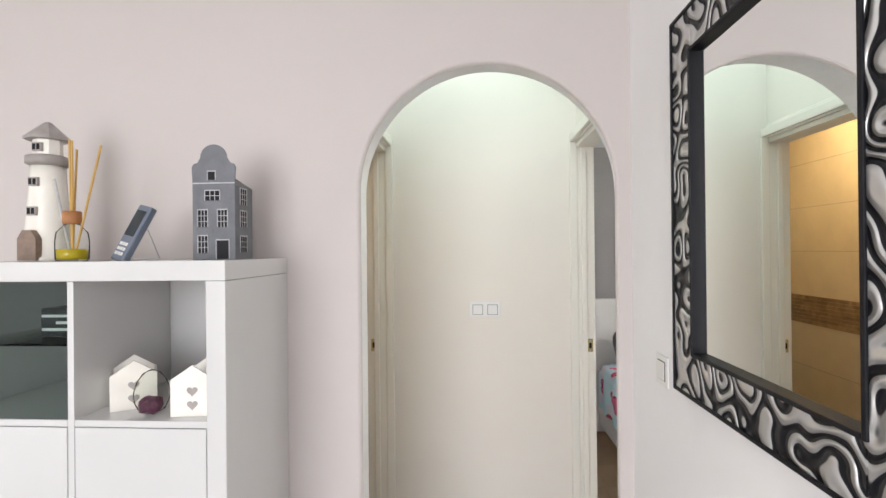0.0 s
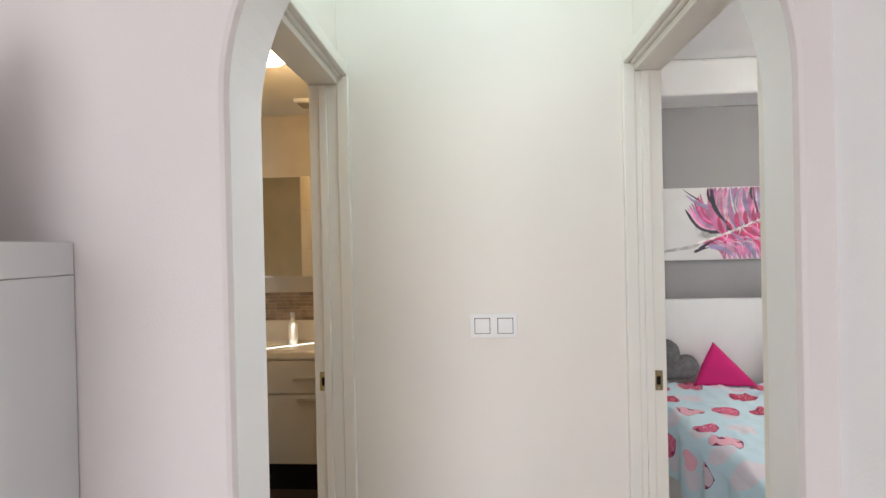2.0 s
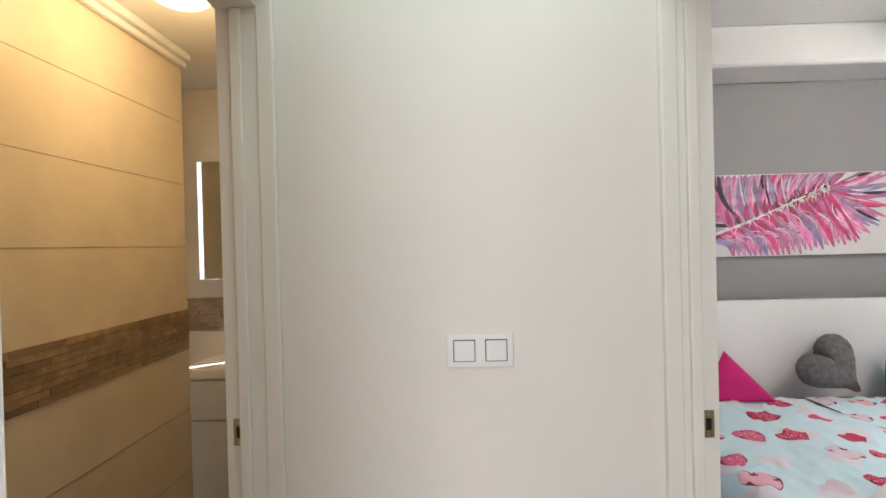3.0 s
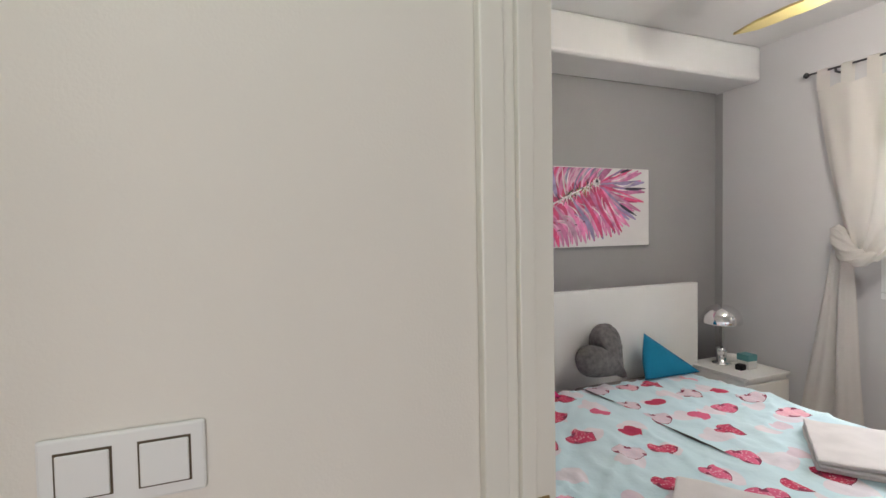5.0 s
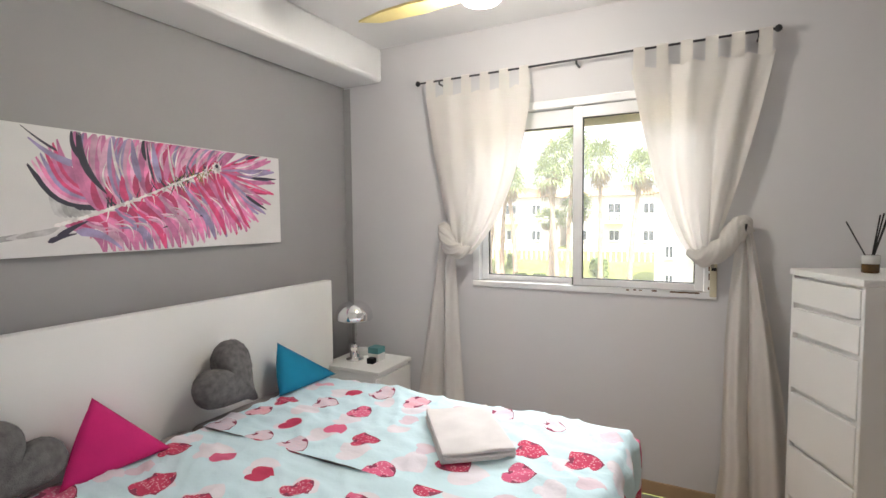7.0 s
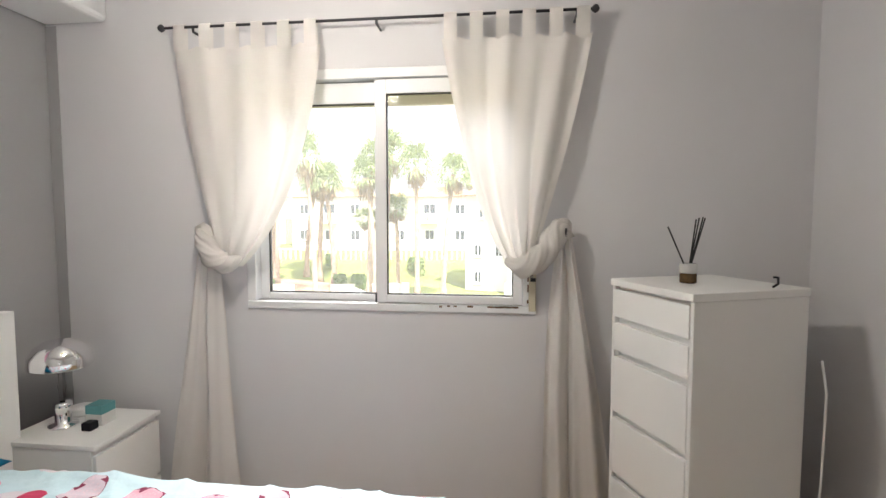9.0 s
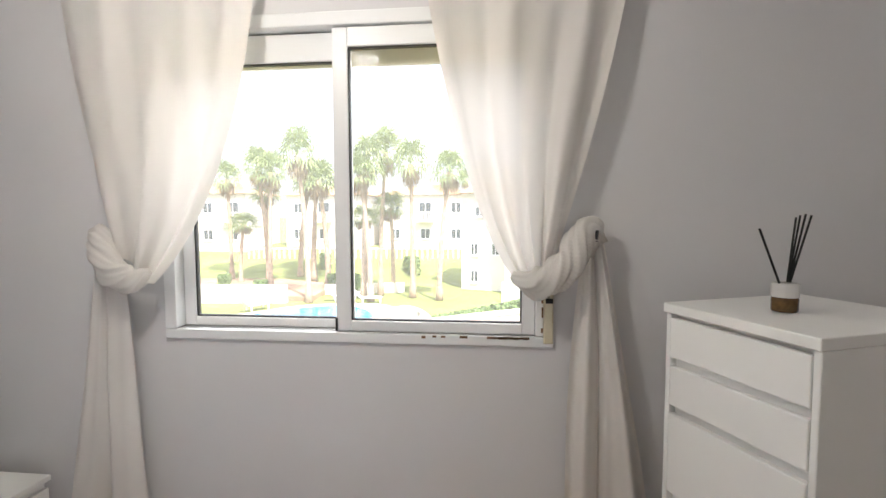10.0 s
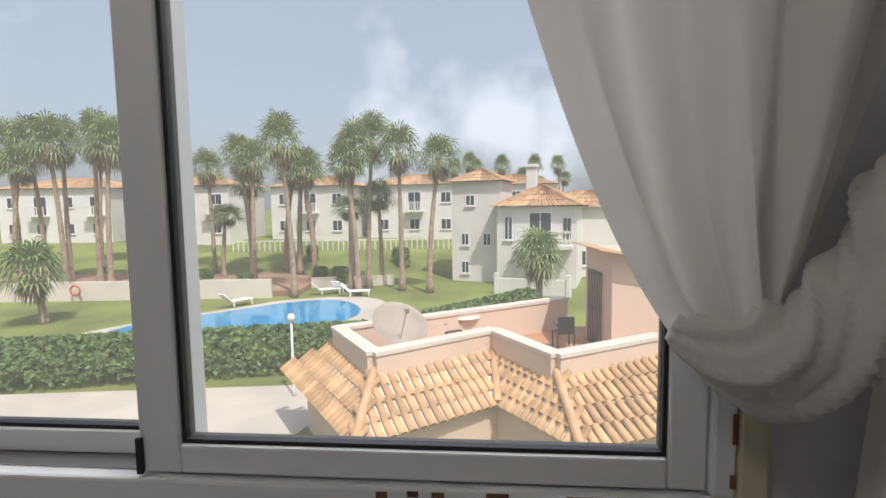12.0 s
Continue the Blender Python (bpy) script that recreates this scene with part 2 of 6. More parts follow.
    heart = blend(calc("GREATER_THAN", rnd.outputs[1], 0.30), shade.outputs[0], rim)
    col = blend(calc("MULTIPLY", full, calc("GREATER_THAN", rnd.outputs[2], 0.08)), col, heart)
    l.new(col, b.inputs["Base Color"])
    nz, bp = n.new("ShaderNodeTexNoise"), n.new("ShaderNodeBump")
    nz.inputs["Scale"].default_value = 9
    nz.inputs["Detail"].default_value = 4
    bp.inputs["Strength"].default_value, bp.inputs["Distance"].default_value = 0.5, 0.02
    l.new(tc.outputs["Object"], nz.inputs["Vector"])
    l.new(nz.outputs[0], bp.inputs["Height"])
    l.new(bp.outputs[0], b.inputs["Normal"])
    return m




def swirl(name):
    """Black lacquer with winding bands of raised silver leaf."""
    m = material(name, (0.010, 0.010, 0.013), 0.5, spec=0.2)
    n, l = m.node_tree.nodes, m.node_tree.links
    b = n["Principled BSDF"]
    tc, nz, wave, edge = n.new("ShaderNodeTexCoord"), n.new("ShaderNodeTexNoise"), n.new("ShaderNodeMath"), n.new("ShaderNodeMapRange")
    nz.inputs["Scale"].default_value, nz.inputs["Detail"].default_value = 14.0, 0.0
    l.new(tc.outputs["Object"], nz.inputs["Vector"])
    k = n.new("ShaderNodeMath")
    k.operation, wave.operation = "MULTIPLY", "SINE"
    k.inputs[1].default_value = 36.0
    l.new(nz.outputs[0], k.inputs[0])
    l.new(k.outputs[0], wave.inputs[0])
    edge.inputs["From Min"].default_value, edge.inputs["From Max"].default_value = -0.18, 0.10
    l.new(wave.outputs[0], edge.inputs[0])
    mix = n.new("ShaderNodeMix")
    mix.data_type = "RGBA"
    mix.inputs[6].default_value, mix.inputs[7].default_value = (0.010, 0.010, 0.013, 1), (0.58, 0.57, 0.56, 1)
    l.new(edge.outputs[0], mix.inputs[0])
    l.new(mix.outputs[2], b.inputs["Base Color"])
    me = n.new("ShaderNodeMath")
    me.operation = "MULTIPLY"
    me.inputs[1].default_value = 0.55
    l.new(edge.outputs[0], me.inputs[0])
    l.new(me.outputs[0], b.inputs["Metallic"])
    b.inputs["Roughness"].default_value = 0.36
    bp = n.new("ShaderNodeBump")
    bp.inputs["Strength"].default_value, bp.inputs["Distance"].default_value = 0.9, 0.006
    l.new(wave.outputs[0], bp.inputs["Height"])
    l.new(bp.outputs[0], b.inputs["Normal"])
    return m


SWIRL = swirl("silver_swirl_lacquer")
WALL = material("wall_paint", (0.585, 0.535, 0.512), 0.75, vary=0.025, scale=1.5, bump=0.12, fine=260)
WALL_R = material("wall_paint_white", (0.88, 0.87, 0.87), 0.7, vary=0.025, scale=1.5, bump=0.12, fine=260)
WALL_HALL = material("hall_paint", (0.79, 0.745, 0.68), 0.7, vary=0.025, scale=1.5, bump=0.12, fine=260)
WALL_BED = material("bedroom_paint", (0.66, 0.655, 0.67), 0.75, vary=0.03, scale=1.3, bump=0.12, fine=260)
GREY = material("grey_paint", (0.36, 0.355, 0.36), 0.7, vary=0.03, scale=1.5, bump=0.1, fine=260)
CEIL = material("ceiling_paint", (0.82, 0.82, 0.82), 0.8, vary=0.02, bump=0.08)
DOORWOOD = material("door_lacquer", (0.80, 0.77, 0.70), 0.38, vary=0.025, scale=2, bump=0.03, fine=60)
LACQ = material("white_lacquer", (0.63, 0.625, 0.615), 0.18, vary=0.015, bump=0.01, coat=0.3)
FOIL = material("white_foil", (0.86, 0.86, 0.845), 0.4, vary=0.02, bump=0.02)
PVC = material("window_aluminium", (0.80, 0.81, 0.82), 0.35, vary=0.03, bump=0.02)
RUBBER = material("black_rubber", (0.015, 0.015, 0.017), 0.6)
CREAM = material("cream_plastic", (0.62, 0.57, 0.43), 0.5, vary=0.05)
SWITCH = material("switch_plastic", (0.80, 0.79, 0.77), 0.3, vary=0.01, bump=0.0)
EDGE = material("switch_gap", (0.10, 0.07, 0.04), 0.6)
BRASS = material("worn_brass", (0.48, 0.38, 0.20), 0.35, 1.0, vary=0.15, scale=30)
CHROME = material("chrome", (0.85, 0.85, 0.86), 0.06, 1.0, vary=0.02, bump=0.0)
STEEL = material("steel", (0.55, 0.55, 0.56), 0.3, 1.0, vary=0.05)
DARKM = material("dark_metal", (0.05, 0.05, 0.055), 0.4, 0.6)
BLACK = material("black_lacquer", (0.010, 0.010, 0.013), 0.5, spec=0.2)
MIRROR = material("mirror_silver", (0.92, 0.94, 0.93), 0.0, 1.0, vary=0.0, bump=0.0)
GLASS = glass("window_glass", (1, 1, 1), 0.0, 1.12, 0.055)
SMOKE = glass("smoked_glass", (0.82, 0.86, 0.85), 0.0, 1.15)
CLEAR = glass("clear_glass", (0.93, 0.94, 0.92), 0.0, 1.07)
PRINT = heart_print("heart_print_cotton")
LINEN = material("grey_linen", (0.25, 0.22, 0.22), 0.9, vary=0.08, bump=0.3, fine=400)
PLUSH = material("grey_plush", (0.17, 0.165, 0.165), 1.0, vary=0.25, scale=40, bump=1.0, fine=260, spec=0.1)
PINK = material("pink_velvet", (0.58, 0.012, 0.16), 0.85, vary=0.08, scale=8, bump=0.2, fine=300)
TEAL = material("teal_velvet", (0.0, 0.20, 0.36), 0.85, vary=0.08, scale=8, bump=0.2, fine=300)
TOWEL = material("white_terry", (0.80, 0.77, 0.77), 1.0, vary=0.05, scale=12, bump=1.0, fine=420, spec=0.1)
CURTAIN = cloth("curtain_cotton", (0.80, 0.77, 0.74), 0.20, 0.04)
CANVAS = material("canvas", (0.80, 0.79, 0.79), 0.8, vary=0.05, scale=4, bump=0.3, fine=500)
TILEFLOOR = material("beige_stone_floor", (0.46, 0.32, 0.19), 0.3, vary=0.1, scale=4, bump=0.05)
GREYFLOOR = material("brown_floor", (0.22, 0.19, 0.17), 0.35, vary=0.1, scale=4, bump=0.05)
BATHTILE = material("bath_tile", (0.70, 0.62, 0.48), 0.25, vary=0.05, scale=6, bump=0.05)
MOSAIC = material("stone_mosaic", (0.30, 0.21, 0.13), 0.4, vary=0.25, scale=25, bump=0.3, fine=60, random_by="object")
CERAMIC = material("glazed_ceramic", (0.80, 0.77, 0.70), 0.25, vary=0.05, scale=15, bump=0.05)
CERGREY = material("grey_glaze", (0.33, 0.30, 0.28), 0.4, vary=0.15, scale=25)
SLATE = material("grey_metal_paint", (0.14, 0.145, 0.16), 0.55, 0.1, vary=0.12, scale=30, bump=0.2, fine=150)
WORN = material("worn_white_edge", (0.45, 0.45, 0.46), 0.6, vary=0.2, scale=60)
REED = material("rattan_reed", (0.55, 0.34, 0.10), 0.7)
BLACKREED = material("black_reed", (0.012, 0.012, 0.012), 0.7)
CORK = material("wood_cap", (0.36, 0.15, 0.05), 0.5, vary=0.15, scale=40)
AMETHYST = material("amethyst", (0.10, 0.03, 0.06), 0.3, vary=0.4, scale=60)
PHONEM = material("handset_plastic", (0.18, 0.21, 0.27), 0.3, 0.3)
SCREEN = material("handset_screen", (0.04, 0.05, 0.06), 0.1)
YELLOWWOOD = material("pale_wood_blade", (0.72, 0.60, 0.26), 0.4, vary=0.08, scale=8)
BOXTEAL = material("teal_card", (0.10, 0.30, 0.31), 0.6)
CARD = material("white_card", (0.78, 0.77, 0.74), 0.6)
LAMPGLOW = glow("lamp_glass", (1.0, 0.80, 0.52), 1.6)
FANGLOW = glow("fan_lamp_glass", (1.0, 0.95, 0.86), 1.2)
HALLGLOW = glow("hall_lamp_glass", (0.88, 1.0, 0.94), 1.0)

# ---------- structure ----------
ARCH_Y0, ARCH_Y1, AX, AR, ASPRING, FLARE = 1.515, 1.664, 0.036, 0.392, 1.673, 0.028
RW = 0.475          # living room's right wall
HX0, HX1, HY = -0.430, 0.490, 2.373    # hall
HB = 0.562         # far face of the wall between hall and bedroom
BX0, BX1, BY0, BY1 = 0.475, 3.118, 0.70, 4.02   # bedroom, in its own axes
BED_AT = Vector((0.09, 0.185, 0))       # where the bedroom and the gardens lie from the hall
LC, HC, BC, BTC = 2.62, 2.64, 2.556, 2.36      # ceilings



def arch_line(radius, mid):
    pts = [(mid - radius, 0), (mid - radius, ASPRING)]
    pts += [(mid + radius * math.cos(math.pi * (1 - k / 40)), ASPRING + radius * math.sin(math.pi * (1 - k / 40))) for k in range(1, 40)]
    return pts + [(mid + radius, ASPRING), (mid + radius, 0)]


def arch_wall():
    """The wall's two faces with the arch cut through; its reveal flares towards the hall and is painted white, its front edge is rounded."""
    bm = bmesh.new()
    loops = []
    for y, r in ((ARCH_Y0, AR + 0.010), (ARCH_Y0 + 0.003, AR + 0.004), (ARCH_Y0 + 0.011, AR), (ARCH_Y1 - 0.006, AR + FLARE - 0.004), (ARCH_Y1, AR + FLARE)):
        loops.append([bm.verts.new((x, y, z)) for x, z in arch_line(r, AX + 0.014 * (y - ARCH_Y0) / (ARCH_Y1 - ARCH_Y0))])
    for i, (a_, b_) in enumerate(zip(loops, loops[1:])):
        for k in range(len(a_) - 1):
            bm.faces.new((a_[k], a_[k + 1], b_[k + 1], b_[k])).material_index = 1 if i > 1 else 0
    for loop, x1, flip in ((loops[0], RW, False), (loops[-1], HX1 - 0.001, True)):
        y = loop[0].co.y
        top = [bm.verts.new((v.co.x, y, LC)) for v in loop[1:-1]]
        corner = [bm.verts.new(p) for p in ((-3.2, y, 0), (-3.2, y, ASPRING), (-3.2, y, LC), (x1, y, LC), (x1, y, ASPRING), (x1, y, 0))]
        faces = [(corner[0], loop[0], loop[1], corner[1]), (corner[1], loop[1], top[0], corner[2]), (loop[-2], corner[4], corner[3], top[-1]), (loop[-1], corner[5], corner[4], loop[-2])]
        faces += [(loop[k + 1], loop[k + 2], top[k + 1], top[k]) for k in range(len(top) - 1)]
        for f in faces:
            bm.faces.new(f[::-1] if flip else f).material_index = 1 if flip else 0
    bmesh.ops.recalc_face_normals(bm, faces=bm.faces[:])
    return bm


wall_ = solid("wall_arch", arch_wall(), WALL, "rose-beige plastered wall with a round-headed arch, white inside", "wall", "structure")
wall_.data.materials.append(WALL_R)
solid("wall_living_side", box((RW, -2.8, 0), (HB - 0.004, 1.669, LC)), WALL_R, "plain white plastered side wall", "wall", "structure")
solid("wall_living_west", box((-3.3, -2.8, 0), (-3.2, 1.69, LC)), WALL_R, "plain white wall", "wall", "structure")
bm = box((-3.3, -2.9, 0), (-2.0, -2.8, LC))
box((0.0, -2.9, 0), (0.53, -2.8, LC), bm=bm)
box((-2.0, -2.9, 2.5), (0.0, -2.8, LC), bm=bm)
solid("wall_living_back", bm, WALL_R, "white wall with a wide glazed door opening", "wall", "structure")
solid("floor_living", box((-3.3, -2.9, -0.1), (RW, ARCH_Y1, 0)), GREYFLOOR, "brown stone floor", "floor", "structure")
solid("ceiling_living", box((-3.3, -2.9, LC), (HB, 1.69, LC + 0.1)), CEIL, "white ceiling", "ceiling", "structure")

# hall
DT = 1.993          # door opening height
DY0, DY1 = 1.690, HY - 0.002


def door_wall(x0, x1, y0):
    bm = box((x0, y0, 0), (x1, DY0, HC))
    box((x0, DY1, 0), (x1, HY - 0.0005, HC), bm=bm)
    return box((x0, DY0, DT), (x1, DY1, HC), bm=bm)


solid("wall_hall_east", door_wall(HX1, HB - 0.002, 1.670), WALL_HALL, "white hall wall with the bedroom doorway", "wall", "structure")
solid("wall_hall_west", door_wall(HX0 - 0.085, HX0, 1.670), WALL_HALL, "white hall wall with the bathroom doorway", "wall", "structure")
solid("wall_hall_end", box((HX0 - 0.085, HY, 0), (HB - 0.002, HY + 0.1, HC)), WALL_HALL, "white end wall of the hall", "wall", "structure")
solid("ceiling_hall", box((HX0 - 0.1, ARCH_Y1, HC), (HB, HY + 0.1, HC + 0.08)), CEIL, "white hall ceiling", "ceiling", "structure")
solid("floor_hall", box((HX0 - 0.1, ARCH_Y1, -0.1), (HB, HY, 0)), GREYFLOOR, "brown stone floor", "floor", "structure")
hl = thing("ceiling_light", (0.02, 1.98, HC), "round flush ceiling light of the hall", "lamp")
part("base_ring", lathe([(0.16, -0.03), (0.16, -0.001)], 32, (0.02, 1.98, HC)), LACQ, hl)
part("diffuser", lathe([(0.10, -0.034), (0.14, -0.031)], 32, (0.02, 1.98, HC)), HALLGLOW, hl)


def doorway(name, face, sign, wall_back, label):
    """Casing with two steps, lining with a stop, and a strike plate on the far jamb. sign: the way the casing stands off the wall."""
    d = thing(name, (face, (DY0 + DY1) / 2, 0), label, "door frame", kind="structure")
    a, b = sorted((face, face + sign * 0.037))
    part("casing_far", box((a, DY1 - 0.017, 0), (b, HY - 0.001, DT + 0.005), 0.003), DOORWOOD, d)
    a, b = sorted((face, face + sign * 0.016))
    bm = box((a, DY0, DT), (b, DY1 - 0.018, DT + 0.062), 0.004)
    a, b = sorted((face + sign * 0.0165, face + sign * 0.034))
    box((a, DY0, DT + 0.006), (b, DY1 - 0.002, DT + 0.046), 0.004, bm=bm)
    part("casing_head", bm, DOORWOOD, d)
    a, b = sorted((face + sign * 0.004, wall_back - sign * 0.006))
    part("jamb_far", box((a, DY1 - 0.011, 0), (b, DY1 - 0.0005, DT), 0.002), DOORWOOD, d)
    part("jamb_near", box((a, DY0 + 0.0005, 0), (b, DY0 + 0.020, DT), 0.002), DOORWOOD, d)
    part("jamb_head", box((a, DY0 + 0.021, DT - 0.020), (b, DY1 - 0.012, DT - 0.0005), 0.002), DOORWOOD, d)
    mid = face * 0.62 + wall_back * 0.38
    a, b = sorted((mid, mid - sign * 0.012))
    part("stop_far", box((a - 0.012, DY1 - 0.023, 0), (b, DY1 - 0.012, DT - 0.022), 0.002), DOORWOOD, d)
    sx = face * 0.28 + wall_back * 0.72
    plate = part("strike_plate", box((sx - 0.013, DY1 - 0.0145, 1.005), (sx + 0.013, DY1 - 0.0115, 1.065), 0.001), BRASS, d, "worn brass strike plate")
    part("latch_hole", box((sx - 0.006, DY1 - 0.0155, 1.022), (sx + 0.006, DY1 - 0.0146, 1.048), 0.0004), BLACK, plate)
    for zz in (1.012, 1.058):
        part("screw", lathe([(0.003, 0), (0.003, 0.001)], 10), STEEL, plate).matrix_basis = plate.matrix_basis @ pose(sx, DY1 - 0.0146, zz, 90)
    return d


doorway("door_1", HX1, -1, HB, "cream lacquered bedroom door frame without its leaf in view")
doorway("door_2", HX0, 1, HX0 - 0.085, "cream lacquered bathroom door frame without its leaf in view")

# bathroom
TX = -1.26
solid("wall_bath_west", box((TX - 0.3, 1.60, 0), (TX, 3.56, BTC)), BATHTILE, "cream tiled bathroom wall with a mosaic band", "wall", "structure")
solid("wall_bath_back", box((-1.75, 4.06, 0), (HX0 - 0.1, 4.16, BTC)), BATHTILE, "cream tiled bathroom back wall", "wall", "structure")
solid("wall_bath_recess", box((-1.75, 3.56, 0), (-1.62, 4.06, BTC)), BATHTILE, "cream tiled recess", "wall", "structure")
solid("wall_bath_south", box((TX, 1.60, 0), (HX0 - 0.1, 1.70, BTC)), BATHTILE, "cream tiled wall", "wall", "structure")
solid("wall_bath_east", box((HX0 - 0.1, HY + 0.1, 0), (HX0 - 0.0, 4.06, BTC)), BATHTILE, "cream tiled wall", "wall", "structure")
solid("floor_bath", box((-1.75, 1.60, -0.1), (HX0 - 0.1, 4.16, 0)), material("dark_bath_floor", (0.06, 0.04, 0.03), 0.3, vary=0.2), "dark tiled bathroom floor", "floor", "structure")
solid("ceiling_bath", box((-1.75, 1.60, BTC), (HX0 - 0.1, 4.16, BTC + 0.1)), CEIL, "white bathroom ceiling", "ceiling", "structure")
bm = box((TX + 0.001, 1.71, BTC - 0.035), (TX + 0.05, 3.56, BTC - 0.001), 0.006)
box((TX + 0.001, 1.71, BTC - 0.065), (TX + 0.028, 3.56, BTC - 0.037), 0.006, bm=bm)
solid("trim_bath_cornice", bm, CEIL, "white stepped plaster cornice", "cornice", "structure")
band = thing("mosaic_band", (TX, 2.6, 0.98), "brown stone mosaic band on the tiled wall", "tile band", kind="structure")
rnd = random.Random(4)
for r in range(8):
    y, z = 1.72, 0.984 + r * 0.0235
    while y < 3.54:
        w = rnd.uniform(0.08, 0.22)
        part("stone", box((TX + 0.001, y, z), (TX + 0.006 + rnd.random() * 0.003, min(y + w - 0.002, 3.555), z + 0.0215)), MOSAIC, band)
        y += w
band2 = thing("mosaic_band", (-1.2, 4.05, 0.98), "brown stone mosaic band behind the basin", "tile band", kind="structure")
for r in range(8):
    x, z = -1.61, 0.984 + r * 0.0235
    while x < HX0 - 0.12:
        w = rnd.uniform(0.08, 0.22)
        part("stone", box((x, 4.052 - rnd.random() * 0.003, z), (min(x + w - 0.002, HX0 - 0.11), 4.059, z + 0.0215)), MOSAIC, band2)
        x += w
jt = thing("tile_joints", (TX, 2.6, 0), "thin pale grout lines between wall tiles", "grout", kind="structure")
for zz in (0.42, 0.70, 1.46, 1.75, 2.04):
    part("joint", box((TX + 0.0005, 1.71, zz), (TX + 0.0015, 3.55, zz + 0.003)), CERGREY, jt)
v = thing("vanity_unit", (-1.05, 3.85, 0), "white gloss vanity unit with drawer and doors", "cabinet")
part("body", box((-1.38, 3.70, 0.17), (-0.52, 4.05, 0.80), 0.004), LACQ, v)
part("plinth", box((-1.36, 3.74, 0.0), (-0.54, 4.04, 0.168)), BLACK, v)
dr = part("drawer", box((-1.375, 3.682, 0.60), (-0.525, 3.698, 0.795), 0.004), LACQ, v)
part("handle", box((-1.10, 3.660, 0.68), (-0.80, 3.680, 0.695), 0.003), STEEL, dr)
for xa, xb, hx in ((-1.375, -0.953, -1.02), (-0.947, -0.525, -0.88)):
    dd = part("door", box((xa, 3.682, 0.18), (xb, 3.698, 0.592), 0.004), LACQ, v)
    part("handle", box((hx - 0.06, 3.660, 0.555), (hx + 0.06, 3.680, 0.57), 0.003), STEEL, dd)
part("basin", box((-1.39, 3.675, 0.802), (-0.51, 4.055, 0.852), 0.012), CERAMIC, v, "white ceramic basin top")
t = thing("soap_dispenser", (-1.18, 3.9, 0.854), "pale soap bottle standing on the basin", "bottle")
part("bottle", lathe([(0.026, 0), (0.03, 0.01), (0.03, 0.13), (0.014, 0.15), (0.014, 0.17)], 20, (-1.18, 3.9, 0.854)), CERAMIC, t, smooth=True)
part("cap", lathe([(0.018, 0.171), (0.018, 0.205)], 16, (-1.18, 3.9, 0.854)), LACQ, t)
t = thing("mirror_cabinet", (-0.95, 3.98, 1.28), "bathroom wall cabinet with mirrored doors", "mirror")
part("body", box((-1.40, 3.95, 1.28), (-0.52, 4.055, 1.93), 0.003), FOIL, t)
for xa, xb in ((-1.395, -0.963), (-0.957, -0.525)):
    part("mirror_door", box((xa, 3.934, 1.283), (xb, 3.948, 1.927), 0.002), MIRROR, t, "mirrored door")
t = thing("ceiling_lamp", (-0.89, 2.90, BTC), "round glowing glass ceiling lamp in the bathroom", "lamp")
part("shade", lathe([(0.02, -0.105), (0.08, -0.085), (0.12, -0.05), (0.132, -0.012)], 32, (-0.89, 2.90, BTC)), LAMPGLOW, t, smooth=True)
part("rim", lathe([(0.140, -0.011), (0.140, -0.001)], 32, (-0.89, 2.90, BTC)), CHROME, t)
part("clip", box((-0.895, 2.765, BTC - 0.06), (-0.885, 2.785, BTC - 0.012), 0.002), CHROME, t)
t = thing("ceiling_vent", (-1.0, 3.75, BTC), "small white ceiling vent in the bathroom", "vent")
part("frame", box((-1.07, 3.70, BTC - 0.025), (-0.93, 3.84, BTC - 0.001), 0.004), FOIL, t)
for k in range(4):
    part("slat", box((-1.055, 3.715 + k * 0.03, BTC - 0.030), (-0.945, 3.730 + k * 0.03, BTC - 0.0255)), CERGREY, t)
solid("bath_mat", box((-0.85, 2.75, 0.002), (-0.52, 3.3, 0.022), 0.008), material("terracotta_mat", (0.35, 0.12, 0.06), 0.95, vary=0.3, scale=30, bump=0.8), "terracotta cotton bath mat on the floor", "mat")

# bedroom
HALL_SIDE = set(scene.objects)
WY0, WY1, WZ0, WZ1 = 1.79, 3.045, 1.07, 2.075
bm = box((BX1, BY0 - 0.1, -0.0), (BX1 + 0.12, WY0, BC))
box((BX1, WY1, 0), (BX1 + 0.12, BY1 + 0.1, BC), bm=bm)
box((BX1, WY0, 0), (BX1 + 0.085, WY1, WZ0), bm=bm)
box((BX1, WY0, WZ1), (BX1 + 0.12, WY1, BC), bm=bm)
solid("wall_window", bm, WALL_BED, "pale grey-white bedroom wall with the window", "wall", "structure")
solid("wall_head", box((BX0 - 0.1, BY1, 0), (BX1 - 0.001, BY1 + 0.1, BC)), GREY, "mid-grey painted wall behind the bed", "wall", "structure")
solid("trim_grey_return", box((BX1 - 0.004, 3.965, 0), (BX1 - 0.0005, BY1 - 0.001, 2.336)), GREY, "grey paint returning onto the window wall", "paint strip", "structure")
solid("beam", box((BX0, 3.70, 2.338), (BX1 - 0.001, BY1 - 0.001, BC - 0.001), 0.025, 3), CEIL, "white plastered beam above the bed wall", "beam", "structure")
da, db, dc = DY0 - BED_AT.y, DY1 - BED_AT.y, HY + 0.1 - BED_AT.y
bm = box((BX0 - 0.1, dc + 0.001, 0), (BX0, BY1, BC))
box((BX0 - 0.0015, BY0, 0), (BX0 + 0.003, da, BC), bm=bm)
box((BX0 - 0.0015, da, DT), (BX0 + 0.003, dc, BC), bm=bm)
